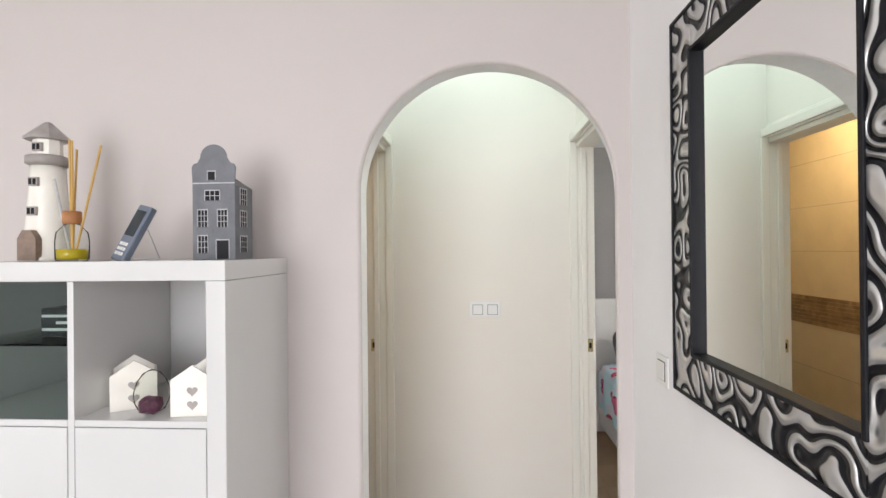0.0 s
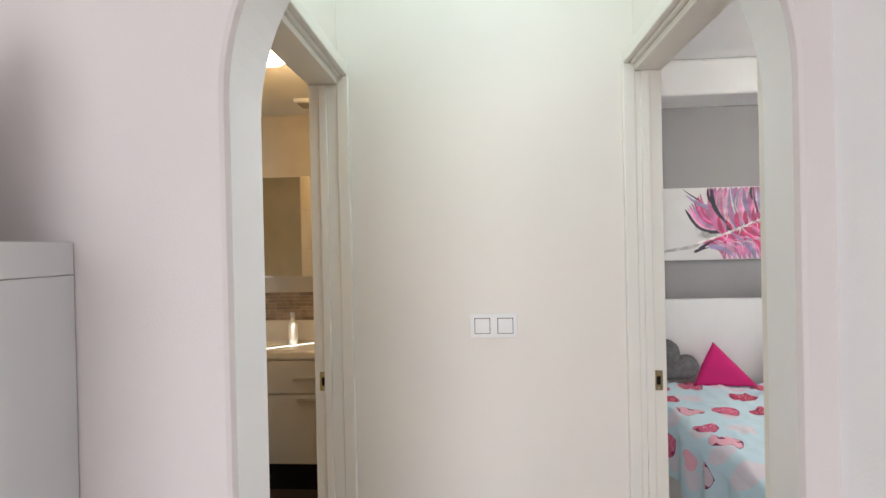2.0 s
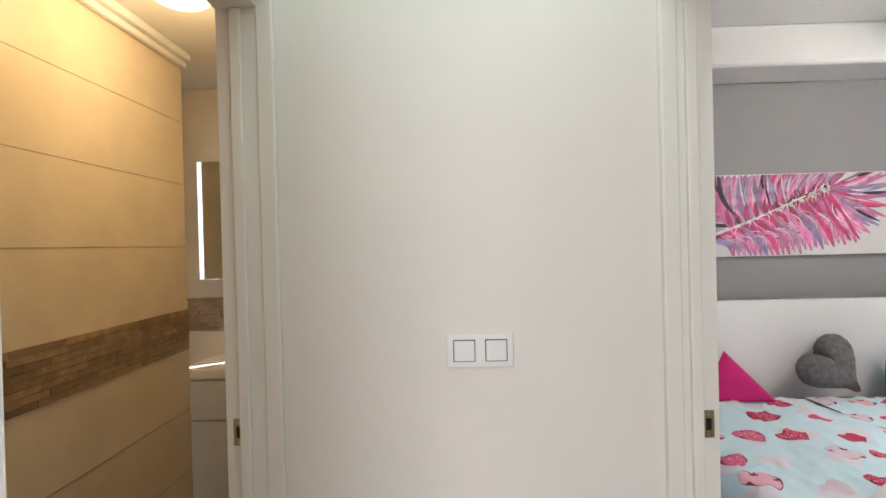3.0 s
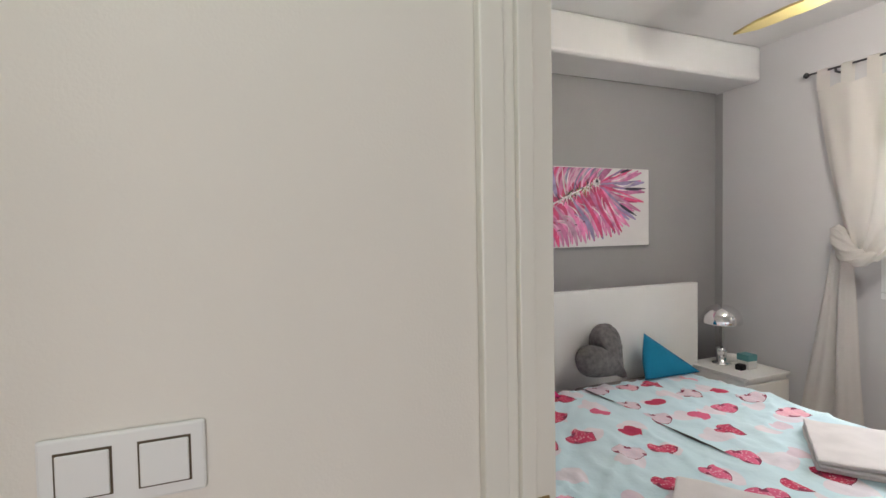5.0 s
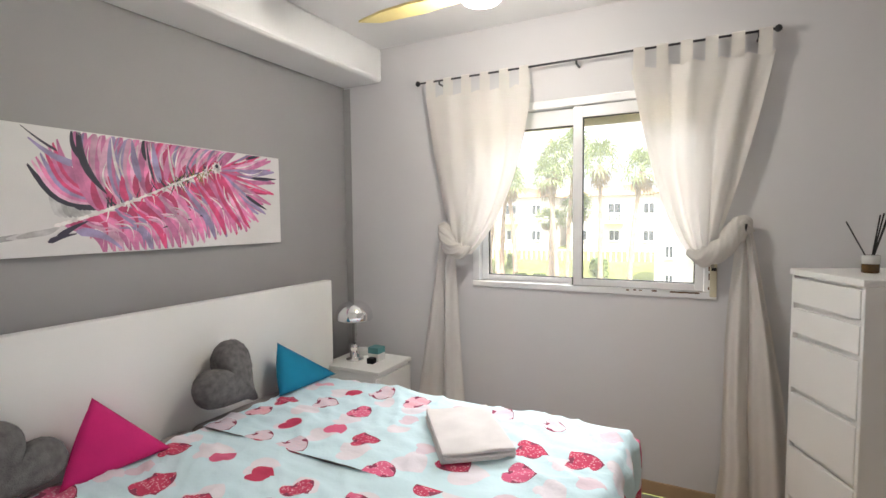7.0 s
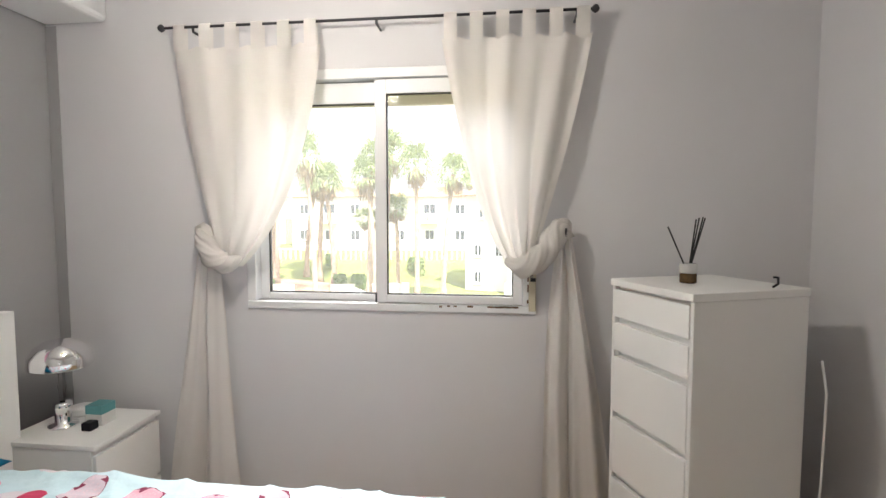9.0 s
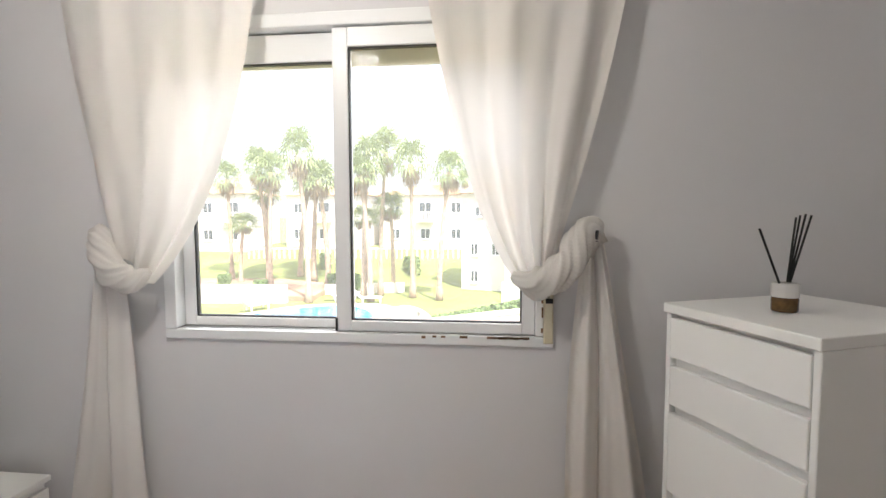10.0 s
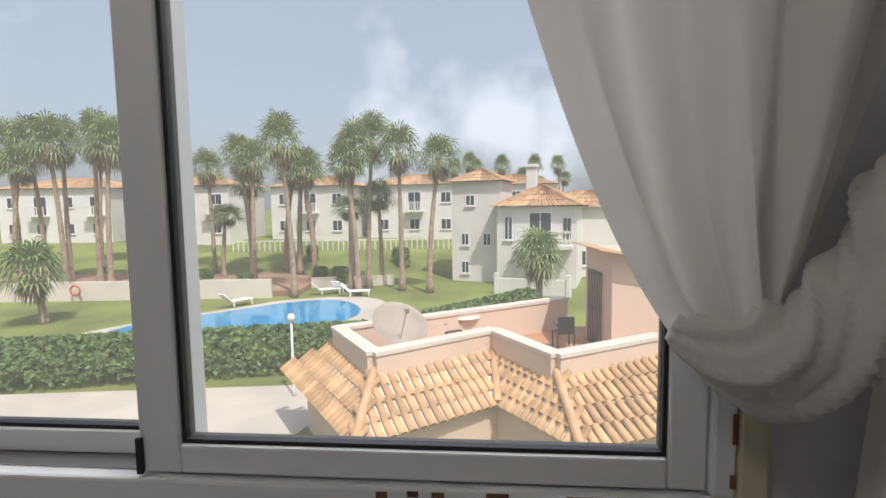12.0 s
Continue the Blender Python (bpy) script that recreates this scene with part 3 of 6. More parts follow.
box((BX0 - 0.0015, db, 0), (BX0 + 0.003, dc, DT), bm=bm)
solid("wall_bed_west", bm, WALL_BED, "pale bedroom wall beside the door", "wall", "structure")
solid("wall_bed_south", box((BX0, BY0 - 0.1, 0), (BX1, BY0, BC)), WALL_BED, "pale bedroom wall behind the chest", "wall", "structure")
solid("ceiling_bedroom", box((BX0 - 0.1, BY0 - 0.1, BC), (BX1 + 0.26, BY1 + 0.1, BC + 0.1)), CEIL, "white bedroom ceiling", "ceiling", "structure")
fl = thing("floor_bedroom", (1.8, 2.3, 0), "beige stone tile floor", "floor", kind="structure")
part("screed", box((BX0 - 0.1, BY0 - 0.1, -0.1), (BX1, BY1, -0.006)), CERGREY, fl)
solid("baseboard", box((BX1 - 0.012, BY0, 0.001), (BX1 - 0.0005, 3.93, 0.075), 0.003), TILEFLOOR, "beige stone skirting along the window wall", "baseboard", "structure")

# window
wi = thing("window_1", (BX1, 2.42, WZ0), "white aluminium sliding window, worn at the sill", "window", kind="structure")
fx0, fx1 = BX1 - 0.012, BX1 + 0.075
part("sill_trim", box((fx0, 1.775, 1.050), (fx1, 3.063, 1.083), 0.004), PVC, wi)
part("head_trim", box((fx0, 1.775, 2.055), (fx1, 3.063, 2.098), 0.004), PVC, wi)
part("frame_north", box((fx0, 3.020, 1.0835), (fx1, 3.063, 2.0545), 0.004), PVC, wi)
part("frame_south", box((fx0, 1.806, 1.0835), (fx1, 1.831, 2.0545), 0.004), PVC, wi)
part("track", box((fx0 + 0.02, 1.832, 1.0835), (fx1 - 0.008, 3.019, 1.0865), 0.001), STEEL, wi)


def sash(nm, y0, y1, x0, x1, b, tp, lw, rw):
    s = part(nm, box((x0, y0, 1.087), (x1, y0 + rw, 2.05), 0.003), PVC, wi)
    part("stile", box((x0, y1 - lw, 1.087), (x1, y1, 2.05), 0.003), PVC, s)
    part("bottom_rail", box((x0, y0 + rw, 1.087), (x1, y1 - lw, 1.087 + b), 0.003), PVC, s)
    part("top_rail", box((x0, y0 + rw, 2.05 - tp), (x1, y1 - lw, 2.05), 0.003), PVC, s)
    gy0, gy1, gz0, gz1 = y0 + rw, y1 - lw, 1.087 + b, 2.05 - tp
    bm = box((x0 + 0.006, gy0, gz0), (x1 - 0.006, gy0 + 0.005, gz1))
    box((x0 + 0.006, gy1 - 0.005, gz0), (x1 - 0.006, gy1, gz1), bm=bm)
    box((x0 + 0.006, gy0 + 0.005, gz0), (x1 - 0.006, gy1 - 0.005, gz0 + 0.005), bm=bm)
    box((x0 + 0.006, gy0 + 0.005, gz1 - 0.005), (x1 - 0.006, gy1 - 0.005, gz1), bm=bm)
    part("gasket", bm, RUBBER, s, "black rubber gasket")
    xm = (x0 + x1) / 2
    pane = part("pane", box((xm - 0.002, gy0 + 0.005, gz0 + 0.005), (xm + 0.002, gy1 - 0.005, gz1 - 0.005)), GLASS, s)
    pane.visible_shadow = False


sash("sash_inner", 1.832, 2.470, BX1 - 0.004, BX1 + 0.026, 0.034, 0.06, 0.050, 0.040)
sash("sash_outer", 2.425, 3.019, BX1 + 0.034, BX1 + 0.064, 0.030, 0.09, 0.040, 0.05)
part("latch", box((BX1 - 0.010, 2.464, 1.087), (BX1 - 0.0045, 2.471, 1.13), 0.001), RUBBER, wi)
part("shutter_slat", box((BX1 + 0.085, WY0, 1.955), (BX1 + 0.10, WY1, WZ1), 0.004), CREAM, wi, "rolled-up shutter edge")
ch = thing("shutter_strap_box", (BX1, 1.79, 1.06), "cream plastic shutter strap guide, paint chipped", "shutter strap")
part("cover", box((BX1 - 0.016, 1.776, 1.062), (BX1 - 0.0005, 1.8055, 1.40), 0.003), CREAM, ch)
part("slot", box((BX1 - 0.022, 1.778, 1.190), (BX1 - 0.0165, 1.800, 1.205), 0.001), RUBBER, ch)
part("strap", box((BX1 - 0.019, 1.788, 1.205), (BX1 - 0.0165, 1.803, 1.40)), material("grey_strap", (0.35, 0.33, 0.28), 0.9), ch)
rnd = random.Random(7)
ss = thing("paint_chips", (BX1, 2.1, 1.07), "brown chips where sill paint has flaked", "worn paint")
RUST = material("bare_wood_chip", (0.16, 0.09, 0.05), 0.8, vary=0.3, scale=60)
for k in range(13):
    y = rnd.choice((rnd.uniform(1.84, 1.98), rnd.uniform(2.0, 2.2)))
    w = rnd.uniform(0.006, 0.03)
    part("chip", box((fx0 - 0.0012, y, 1.076 - rnd.random() * 0.006), (fx0 - 0.0003, y + w, 1.0785 + rnd.random() * 0.003), 0.0003), RUST, ss)
part("chip", box((fx0 - 0.0012, 1.87, 1.074), (fx0 - 0.0003, 1.965, 1.0795), 0.0003), RUST, ss)
for k in range(7):
    z = 1.11 + k * 0.045 + rnd.uniform(-0.015, 0.015)
    part("chip", box((fx0 - 0.0012, 1.8065, z), (fx0 - 0.0003, 1.8115 + rnd.random() * 0.004, z + rnd.uniform(0.01, 0.04)), 0.0003), RUST, ss)

# curtain rod and curtains
RX, RZ = BX1 - 0.075, 2.275
rod = thing("curtain_rod", (RX, 2.5, RZ), "slim dark metal curtain rod on brackets", "curtain rod")
part("bar", tube([(RX, 1.572, RZ), (RX, 3.385, RZ)], 0.006, 10), DARKM, rod, smooth=True)
for y in (1.565, 3.392):
    part("finial", lathe([(0.004, -0.016), (0.014, -0.008), (0.016, 0.0), (0.012, 0.01), (0.004, 0.016)], 14, (RX, y, RZ)), DARKM, rod, smooth=True)
for y in (1.635, 2.44, 3.245):
    bm = tube([(BX1 - 0.002, y, RZ - 0.02), (RX, y, RZ - 0.02), (RX, y, RZ - 0.006)], 0.006, 8)
    part("bracket", bm, DARKM, rod)


def lerp(a, b, t):
    return a + (b - a) * t


def curtain(y_out, y_in, gather, outer, knot, sag, tail_y, tail_x, seed, label):
    """A tab-top curtain drawn down into a gather beside the window, hooked up to a knot, its tail falling to the floor."""
    c = thing("curtain", (RX, knot[0], 0.0), label, "curtain", "tab-top curtains at the window")
    r = random.Random(seed)
    ph = [r.uniform(0, 6.28) for _ in range(6)]
    top = RZ - 0.085

    def upper(u, v):
        yt = lerp(y_out, y_in, u)
        ky, kz = gather
        ky, kz = lerp(outer[0], ky, u ** 0.6), lerp(outer[1], kz - 0.04, u ** 0.6)
        cy = lerp(lerp(yt, ky, 0.42), sag[0], u ** 1.6)
        cz = lerp(lerp(top, kz, 0.55), sag[1], u ** 1.6)
        k = v
        y = (1 - k) ** 2 * yt + 2 * k * (1 - k) * cy + k * k * ky
        z = (1 - k) ** 2 * top + 2 * k * (1 - k) * cz + k * k * kz
        fold = math.sin(u * 17 + ph[0] + 0.8 * v) * 0.6 + math.sin(u * 31 + ph[1] - 2 * v) * 0.30 + math.sin(u * 8 + ph[2]) * 0.4
        fold += 0.5 * abs(math.sin(u * 13 + ph[4] + 0.5 * v)) ** 3 * v
        amp = 0.030 * (0.5 + 0.9 * v) * (1 - 0.4 * v ** 3)
        x = RX + fold * amp - 0.02 * math.sin(math.pi * v) - 0.025 * u * v
        z -= 0.012 * abs(math.sin(u * math.pi * 5.7)) * (1 - v) ** 6
        y += 0.004 * math.sin(u * 33 + ph[3] + v * 3)
        return (x, y, z)
    part("upper_panel", sheet(upper, 130, 70), CURTAIN, c, smooth=True)
    for k in range(6):
        y = lerp(y_out, y_in, (k + 0.35) / 5.7)
        bm = bmesh.new()
        w = 0.026
        pts = [(RX - 0.012, top - 0.02), (RX - 0.013, RZ - 0.02), (RX - 0.010, RZ + 0.006), (RX, RZ + 0.013), (RX + 0.010, RZ + 0.006), (RX + 0.013, RZ - 0.02), (RX + 0.012, top - 0.02)]
        for a, b in zip(pts, pts[1:]):
            bm.faces.new([bm.verts.new(p) for p in ((a[0], y - w, a[1]), (a[0], y + w, a[1]), (b[0], y + w, b[1]), (b[0], y - w, b[1]))])
        bmesh.ops.remove_doubles(bm, verts=bm.verts[:], dist=0.0005)
        part("tab", bm, CURTAIN, c)

    def tail(u, v):
        a = u - 0.5
        wide = lerp(0.05, tail_y[1] - tail_y[0], v ** 0.75)
        mid = lerp(knot[0], (tail_y[0] + tail_y[1]) / 2, min(1, v * 1.2))
        y = mid + a * wide + 0.006 * math.sin(7 * v + ph[4] + u * 5)
        z = lerp(knot[1] + 0.005, 0.012, v)
        f = math.sin(u * 12.5 + ph[5] + 0.7 * v) * 0.6 + math.sin(u * 23 + ph[2] - v) * 0.25 + math.sin(u * 5 + ph[3]) * 0.4
        f += 0.7 * math.exp(-((u - 0.48 - 0.1 * v) / 0.045) ** 2)
        x = lerp(RX + 0.012, tail_x, v) + f * 0.036 * (0.3 + 0.7 * v ** 0.7)
        return (x, y, z)
    part("tail", sheet(tail, 90, 60), CURTAIN, c, smooth=True)
    return c


def twist(c, pts, rad, turns, seed):
    """A rope of twisted cloth."""
    bm = bmesh.new()
    n, seg = 48, 44
    P = [Vector(p) for p in pts]

    def at(s):
        f = s * (len(P) - 1)
        i = min(int(f), len(P) - 2)
        k = f - i
        p0, p1, p2, p3 = P[max(i - 1, 0)], P[i], P[i + 1], P[min(i + 2, len(P) - 1)]
        return 0.5 * ((2 * p1) + (p2 - p0) * k + (2 * p0 - 5 * p1 + 4 * p2 - p3) * k * k + (3 * p1 - p0 - 3 * p2 + p3) * k ** 3)
    rings = []
    for i in range(n + 1):
        s = i / n
        p, d = at(s), (at(min(1, s + 0.02)) - at(max(0, s - 0.02))).normalized()
        side = d.cross(Vector((1, 0, 0))).normalized()
        o = d.cross(side)
        R = rad * (0.55 + 0.45 * math.sin(math.pi * min(1, 0.15 + s * 0.8))) * min(1.0, 0.35 + 3.2 * s)
        ring = []
        for k in range(seg):
            a = 2 * math.pi * k / seg
            w = a + turns * s * 2 * math.pi
            q = R * (1 + 0.13 * math.sin(4 * w + seed) + 0.13 * math.sin(9 * w + 2 * seed + 3 * s) + 0.03 * math.sin(15 * w + 5 * s))
            ring.append(bm.verts.new(p + q * (math.cos(a) * side + 0.8 * math.sin(a) * o)))
        rings.append(ring)
    for a, b in zip(rings, rings[1:]):
        for k in range(seg):
            bm.faces.new((a[k], a[(k + 1) % seg], b[(k + 1) % seg], b[k]))
    bm.faces.new(rings[0][::-1])
    bm.faces.new(rings[-1])
    return part("knot", bm, CURTAIN, c, "cloth twisted into a knot", smooth=True)


c1 = curtain(3.345, 2.68, (3.04, 1.285), (3.205, 1.375), (3.215, 1.385), (2.73, 1.52), (3.07, 3.45), BX1 - 0.080, 3, "off-white cotton tab-top curtain tied in a low knot beside the bed")
twist(c1, [(RX - 0.030, 3.035, 1.285), (RX - 0.050, 3.085, 1.262), (RX - 0.055, 3.145, 1.285), (RX - 0.035, 3.195, 1.355), (RX - 0.015, 3.215, 1.40), (RX + 0.005, 3.222, 1.36)], 0.042, 1.1, 1.0)
c2 = curtain(1.575, 2.171, (1.872, 1.285), (1.775, 1.335), (1.668, 1.40), (2.03, 1.40), (1.44, 1.77), BX1 - 0.075, 8, "off-white cotton tab-top curtain twisted in a knot near the chest")
twist(c2, [(RX - 0.020, 1.905, 1.290), (RX - 0.035, 1.855, 1.266), (RX - 0.035, 1.80, 1.276), (RX - 0.025, 1.742, 1.325), (RX - 0.010, 1.705, 1.395), (RX + 0.005, 1.678, 1.418), (RX + 0.020, 1.660, 1.375)], 0.044, 1.2, 2.0)
for c_ob, y_h, z_h in ((c1, 3.215, 1.40), (c2, 1.668, 1.405)):
    part("wall_hook", tube([(BX1 - 0.001, y_h, z_h - 0.02), (RX - 0.025, y_h, z_h - 0.02), (RX - 0.035, y_h, z_h + 0.012)], 0.005, 8), DARKM, c_ob, "dark metal tieback hook", smooth=True)

# bed
BEDX0, BEDX1, BEDY0, BEDY1, BEDZ = 0.88, 2.52, 2.08, 3.83, 0.585
bed = thing("bed", (1.77, 3.0, 0), "white double bed with tall headboard and two mattresses", "bed")
part("headboard", box((0.86, 3.842, 0.02), (2.739, 3.895, 1.088), 0.004), FOIL, bed, "white smooth headboard panel")
part("bed_frame", box((BEDX0 + 0.02, BEDY0 + 0.05, 0.08), (BEDX1 - 0.02, BEDY1 + 0.008, 0.34), 0.01), FOIL, bed)
for x in (BEDX0 + 0.08, BEDX1 - 0.14):
    for y in (BEDY0 + 0.10, BEDY1 - 0.1):
        part("leg", box((x, y, 0), (x + 0.06, y + 0.06, 0.079), 0.003), BLACK, bed)
SPLIT = 1.74
for nm, xa, xb in (("mattress", BEDX0 + 0.02, SPLIT - 0.006), ("mattress", SPLIT + 0.006, BEDX1 - 0.02)):
    part(nm, box((xa, BEDY0 + 0.03, 0.342), (xb, BEDY1, BEDZ - 0.022), 0.04, 4), LINEN, bed, "mattress in a grey-brown sheet")


def quilt(xa, xb, seed, open_left):
    r = random.Random(seed)
    ph = [r.uniform(0, 6.28) for _ in range(6)]
    W, L = xb - xa, BEDY1 - 0.13 - BEDY0

    def fn(u, v):
        # u across with an overhang on the outer side, v from head to foot with an overhang
        drop = 0.30
        R = 0.05

        def over(s, length):
            """Distance along the cloth to (level, fall) with a rounded edge."""
            if s <= length - R:
                return s, 0.0
            a = min((s - (length - R)) / R, math.pi / 2)
            lvl, fall = length - R + R * math.sin(a), R * (1 - math.cos(a))
            if s > length - R + R * math.pi / 2:
                fall += s - (length - R + R * math.pi / 2)
            return lvl, fall
        sx = u * (W + drop)
        lx, fx = over(sx, W)
        sy = v * (L + drop)
        ly, fy = over(sy, L)
        x = xa + lx if not open_left else xb - lx
        y = BEDY1 - 0.13 - ly
        fall = max(fx, fy) if min(fx, fy) > 0 else fx + fy
        wr = 0.004 * math.sin(7 * x + 9 * y + ph[0]) + 0.003 * math.sin(23 * x - 11 * y + ph[1]) + 0.004 * math.sin(5 * y + ph[2]) * math.sin(6 * x + ph[3])
        wr += (0.004 if open_left else 0.007) * math.exp(-((u * W) / 0.035) ** 2)
        nz = noise.noise(Vector((x * 5, y * 5, seed))) * 0.008
        crease = 1 - abs(noise.noise(Vector(((x + y) * 2.2, (x - y) * 6.5, seed + 3.0))))
        nz += 0.014 * crease ** 9 + 0.010 * (1 - abs(noise.noise(Vector((x * 9, y * 2.4, seed + 8.0))))) ** 10
        z = BEDZ - fall + (wr + nz * min(1.0, 0.25 + u * W / 0.12)) * (1 if fall < 0.02 else 0.2)
        sway = 0.016 * math.sin((y if fx > fy else x) * 26 + ph[4]) * min(1, fall / 0.12)
        if fx > 0.05:
            x += (sway + 0.012) * (1 if not open_left else -1)
        if fy > 0.05:
            y -= sway + 0.012
        return (x, y, z)
    cover = part("duvet_cover", sheet(fn, 70, 110), PRINT, None, "", True)
    uv = cover.data.uv_layers.new(name="cloth")
    for lp_ in cover.data.loops:
        i, j = divmod(lp_.vertex_index, 111)
        uv.data[lp_.index].uv = (xa + i / 70 * (W + 0.30) * (-1 if open_left else 1), -j / 110 * (L + 0.30))
    q = tagged(cover, "pale blue cotton cover printed with pink hearts on the bed", "bedding", "heart-print covers on the bed")
    return q


quilt(SPLIT - 0.010, BEDX1, 2, False)
quilt(BEDX0, SPLIT - 0.003, 5, True)


def heart_cushion(x, y, z, lean, turn, size, label):
    t = thing("heart_cushion", (x, y, z), label, "cushion", "grey plush hearts on the bed")
    bm = bmesh.new()
    n, m = 64, 12
    rows = []
    outline = []
    for k in range(n):
        a = 2 * math.pi * k / n
        hx = 16 * math.sin(a) ** 3 / 16
        hz = (13 * math.cos(a) - 5 * math.cos(2 * a) - 2 * math.cos(3 * a) - math.cos(4 * a)) / 16
        outline.append((hx, hz))
    for j in range(-m, m + 1):
        s = max(0.0, math.cos(j / m * math.pi / 2)) ** 0.55
        d = math.sin(j / m * math.pi / 2) * 0.42
        rows.append([bm.verts.new((hx * s, d, hz * s)) for hx, hz in outline])
    for a, b in zip(rows, rows[1:]):
        for k in range(n):
            bm.faces.new((a[k], a[(k + 1) % n], b[(k + 1) % n], b[k]))
    bmesh.ops.remove_doubles(bm, verts=bm.verts[:], dist=0.0005)
    for vtx in bm.verts:
        vtx.co *= 1 + 0.03 * noise.noise(vtx.co * 9) + 0.015 * noise.noise(vtx.co * 30)
    bmesh.ops.transform(bm, matrix=pose(x, y, z, lean, 0, 0) @ pose(0, 0, 0, 0, turn, 0) @ Matrix.Scale(size, 4) @ pose(0, 0, 0.0), verts=bm.verts)
    part("plush", bm, PLUSH, t, smooth=True)


heart_cushion(1.87, 3.71, 0.755, -16, -40, 0.165, "grey plush heart cushion leaning on the headboard")
heart_cushion(1.09, 3.72, 0.715, -14, 40, 0.142, "grey plush heart cushion beside the pink cushion")


def pyramid_cushion(x, y, z, w, h, d, skew, mat, label):
    """A three-cornered tetra cushion with puffed faces."""
    t = thing("pyramid_cushion", (x, y, z), label, "cushion", "pyramid cushions on the bed")
    bm = bmesh.new()
    A, B, C, D = Vector((x - w / 2, y - d * 0.35, z)), Vector((x + w / 2, y - d * 0.45, z)), Vector((x + 0.02, y + d * 0.5, z)), Vector((x + skew, y + d * 0.15, z + h))
    cen = (A + B + C + D) / 4
    N = 14
    for P, Q, R in ((A, B, D), (B, C, D), (C, A, D), (A, C, B)):
        nrm = (Q - P).cross(R - P).normalized()
        if nrm.dot((P + Q + R) / 3 - cen) < 0:
            nrm = -nrm
        g = {}
        for i in range(N + 1):
            for j in range(N + 1 - i):
                a, b = i / N, j / N
                c = 1 - a - b
                p = P * a + Q * b + R * c + nrm * max(0.0, 27 * a * b * c) ** 0.7 * 0.022 * (0.15 if P is A and R is B else 1)
                g[i, j] = bm.verts.new(p)
        for i in range(N):
            for j in range(N - i):
                bm.faces.new((g[i, j], g[i + 1, j], g[i, j + 1]))
                if i + j < N - 1:
                    bm.faces.new((g[i + 1, j], g[i + 1, j + 1], g[i, j + 1]))
    bmesh.ops.remove_doubles(bm, verts=bm.verts[:], dist=0.0008)
    bmesh.ops.recalc_face_normals(bm, faces=bm.faces[:])
    part("cover", bm, mat, t, smooth=True)


pyramid_cushion(1.36, 3.72, BEDZ + 0.012, 0.36, 0.24, 0.20, -0.02, PINK, "magenta velvet pyramid cushion on the bed")
pyramid_cushion(2.32, 3.73, BEDZ + 0.012, 0.40, 0.235, 0.20, -0.11, TEAL, "teal velvet pyramid cushion on the bed")


def folded_towel(x, y, z, w, l, h, turn, seed, label):
    t = thing("towel", (x, y, z), label, "towel", "folded towels on the bed")
    r = random.Random(seed)
    for k in range(3):
        dz = h / 3
        bm = box((-w / 2 + r.uniform(-0.006, 0.006), -l / 2 + r.uniform(-0.008, 0.008), k * dz), (w / 2, l / 2, (k + 1) * dz - 0.002), dz * 0.42, 4)
        bmesh.ops.subdivide_edges(bm, edges=[e for e in bm.edges if e.calc_length() > 0.08], cuts=14, use_grid_fill=True)
        for vtx in bm.verts:
            vtx.co.z += 0.005 * noise.noise(Vector((vtx.co.x * 9, vtx.co.y * 9, seed + k * 3)))
            vtx.co.x += 0.005 * noise.noise(Vector((vtx.co.y * 12, seed, k)))
        bmesh.ops.transform(bm, matrix=pose(x, y, z, 0, 0, turn), verts=bm.verts)
        part("fold", bm, TOWEL, t, smooth=True)


folded_towel(2.125, 2.66, BEDZ + 0.008, 0.27, 0.42, 0.045, -53, 1, "white folded terry towel lying on the bed")
folded_towel(1.27, 2.53, BEDZ + 0.008, 0.27, 0.42, 0.045, -53, 5, "white folded terry towel lying on the nearer half of the bed")

# painting over the bed
PX0, PX1, PZ0, PZ1, PY = 1.105, 2.482, 1.330, 1.806, BY1 - 0.032
pt = thing("painting", (1.82, PY, 1.33), "wide canvas painting of a pink feather on white", "painting")
part("canvas", box((PX0, PY, PZ0), (PX1, BY1 - 0.001, PZ1), 0.003), CANVAS, pt)


def paint(name, colour):
    return material(name, colour, 0.5, vary=0.28, scale=22, bump=0.5, fine=140, random_by="island")


PAINTS = {"pink": paint("pink_oil", (0.70, 0.22, 0.45)), "rose": paint("rose_oil", (0.62, 0.07, 0.20)), "pale": paint("pale_pink_oil", (0.76, 0.42, 0.60)),
          "lilac": paint("lilac_oil", (0.34, 0.28, 0.48)), "ink": paint("ink_oil", (0.035, 0.03, 0.06)), "white": paint("white_oil", (0.80, 0.76, 0.76)), "olive": paint("olive_oil", (0.22, 0.19, 0.05)), "mist": paint("mist_oil", (0.55, 0.54, 0.55))}
pw, ph_ = PX1 - PX0, PZ1 - PZ0


def quill(s):
    """The feather's quill from its root (0) over the fork (0.36) to its eye (1)."""
    return (0.06 + 0.63 * s, 0.15 + 0.30 * s + 0.62 * s * s - 0.26 * s ** 3)


strokes = {k: bmesh.new() for k in PAINTS}
layer_no = [0]


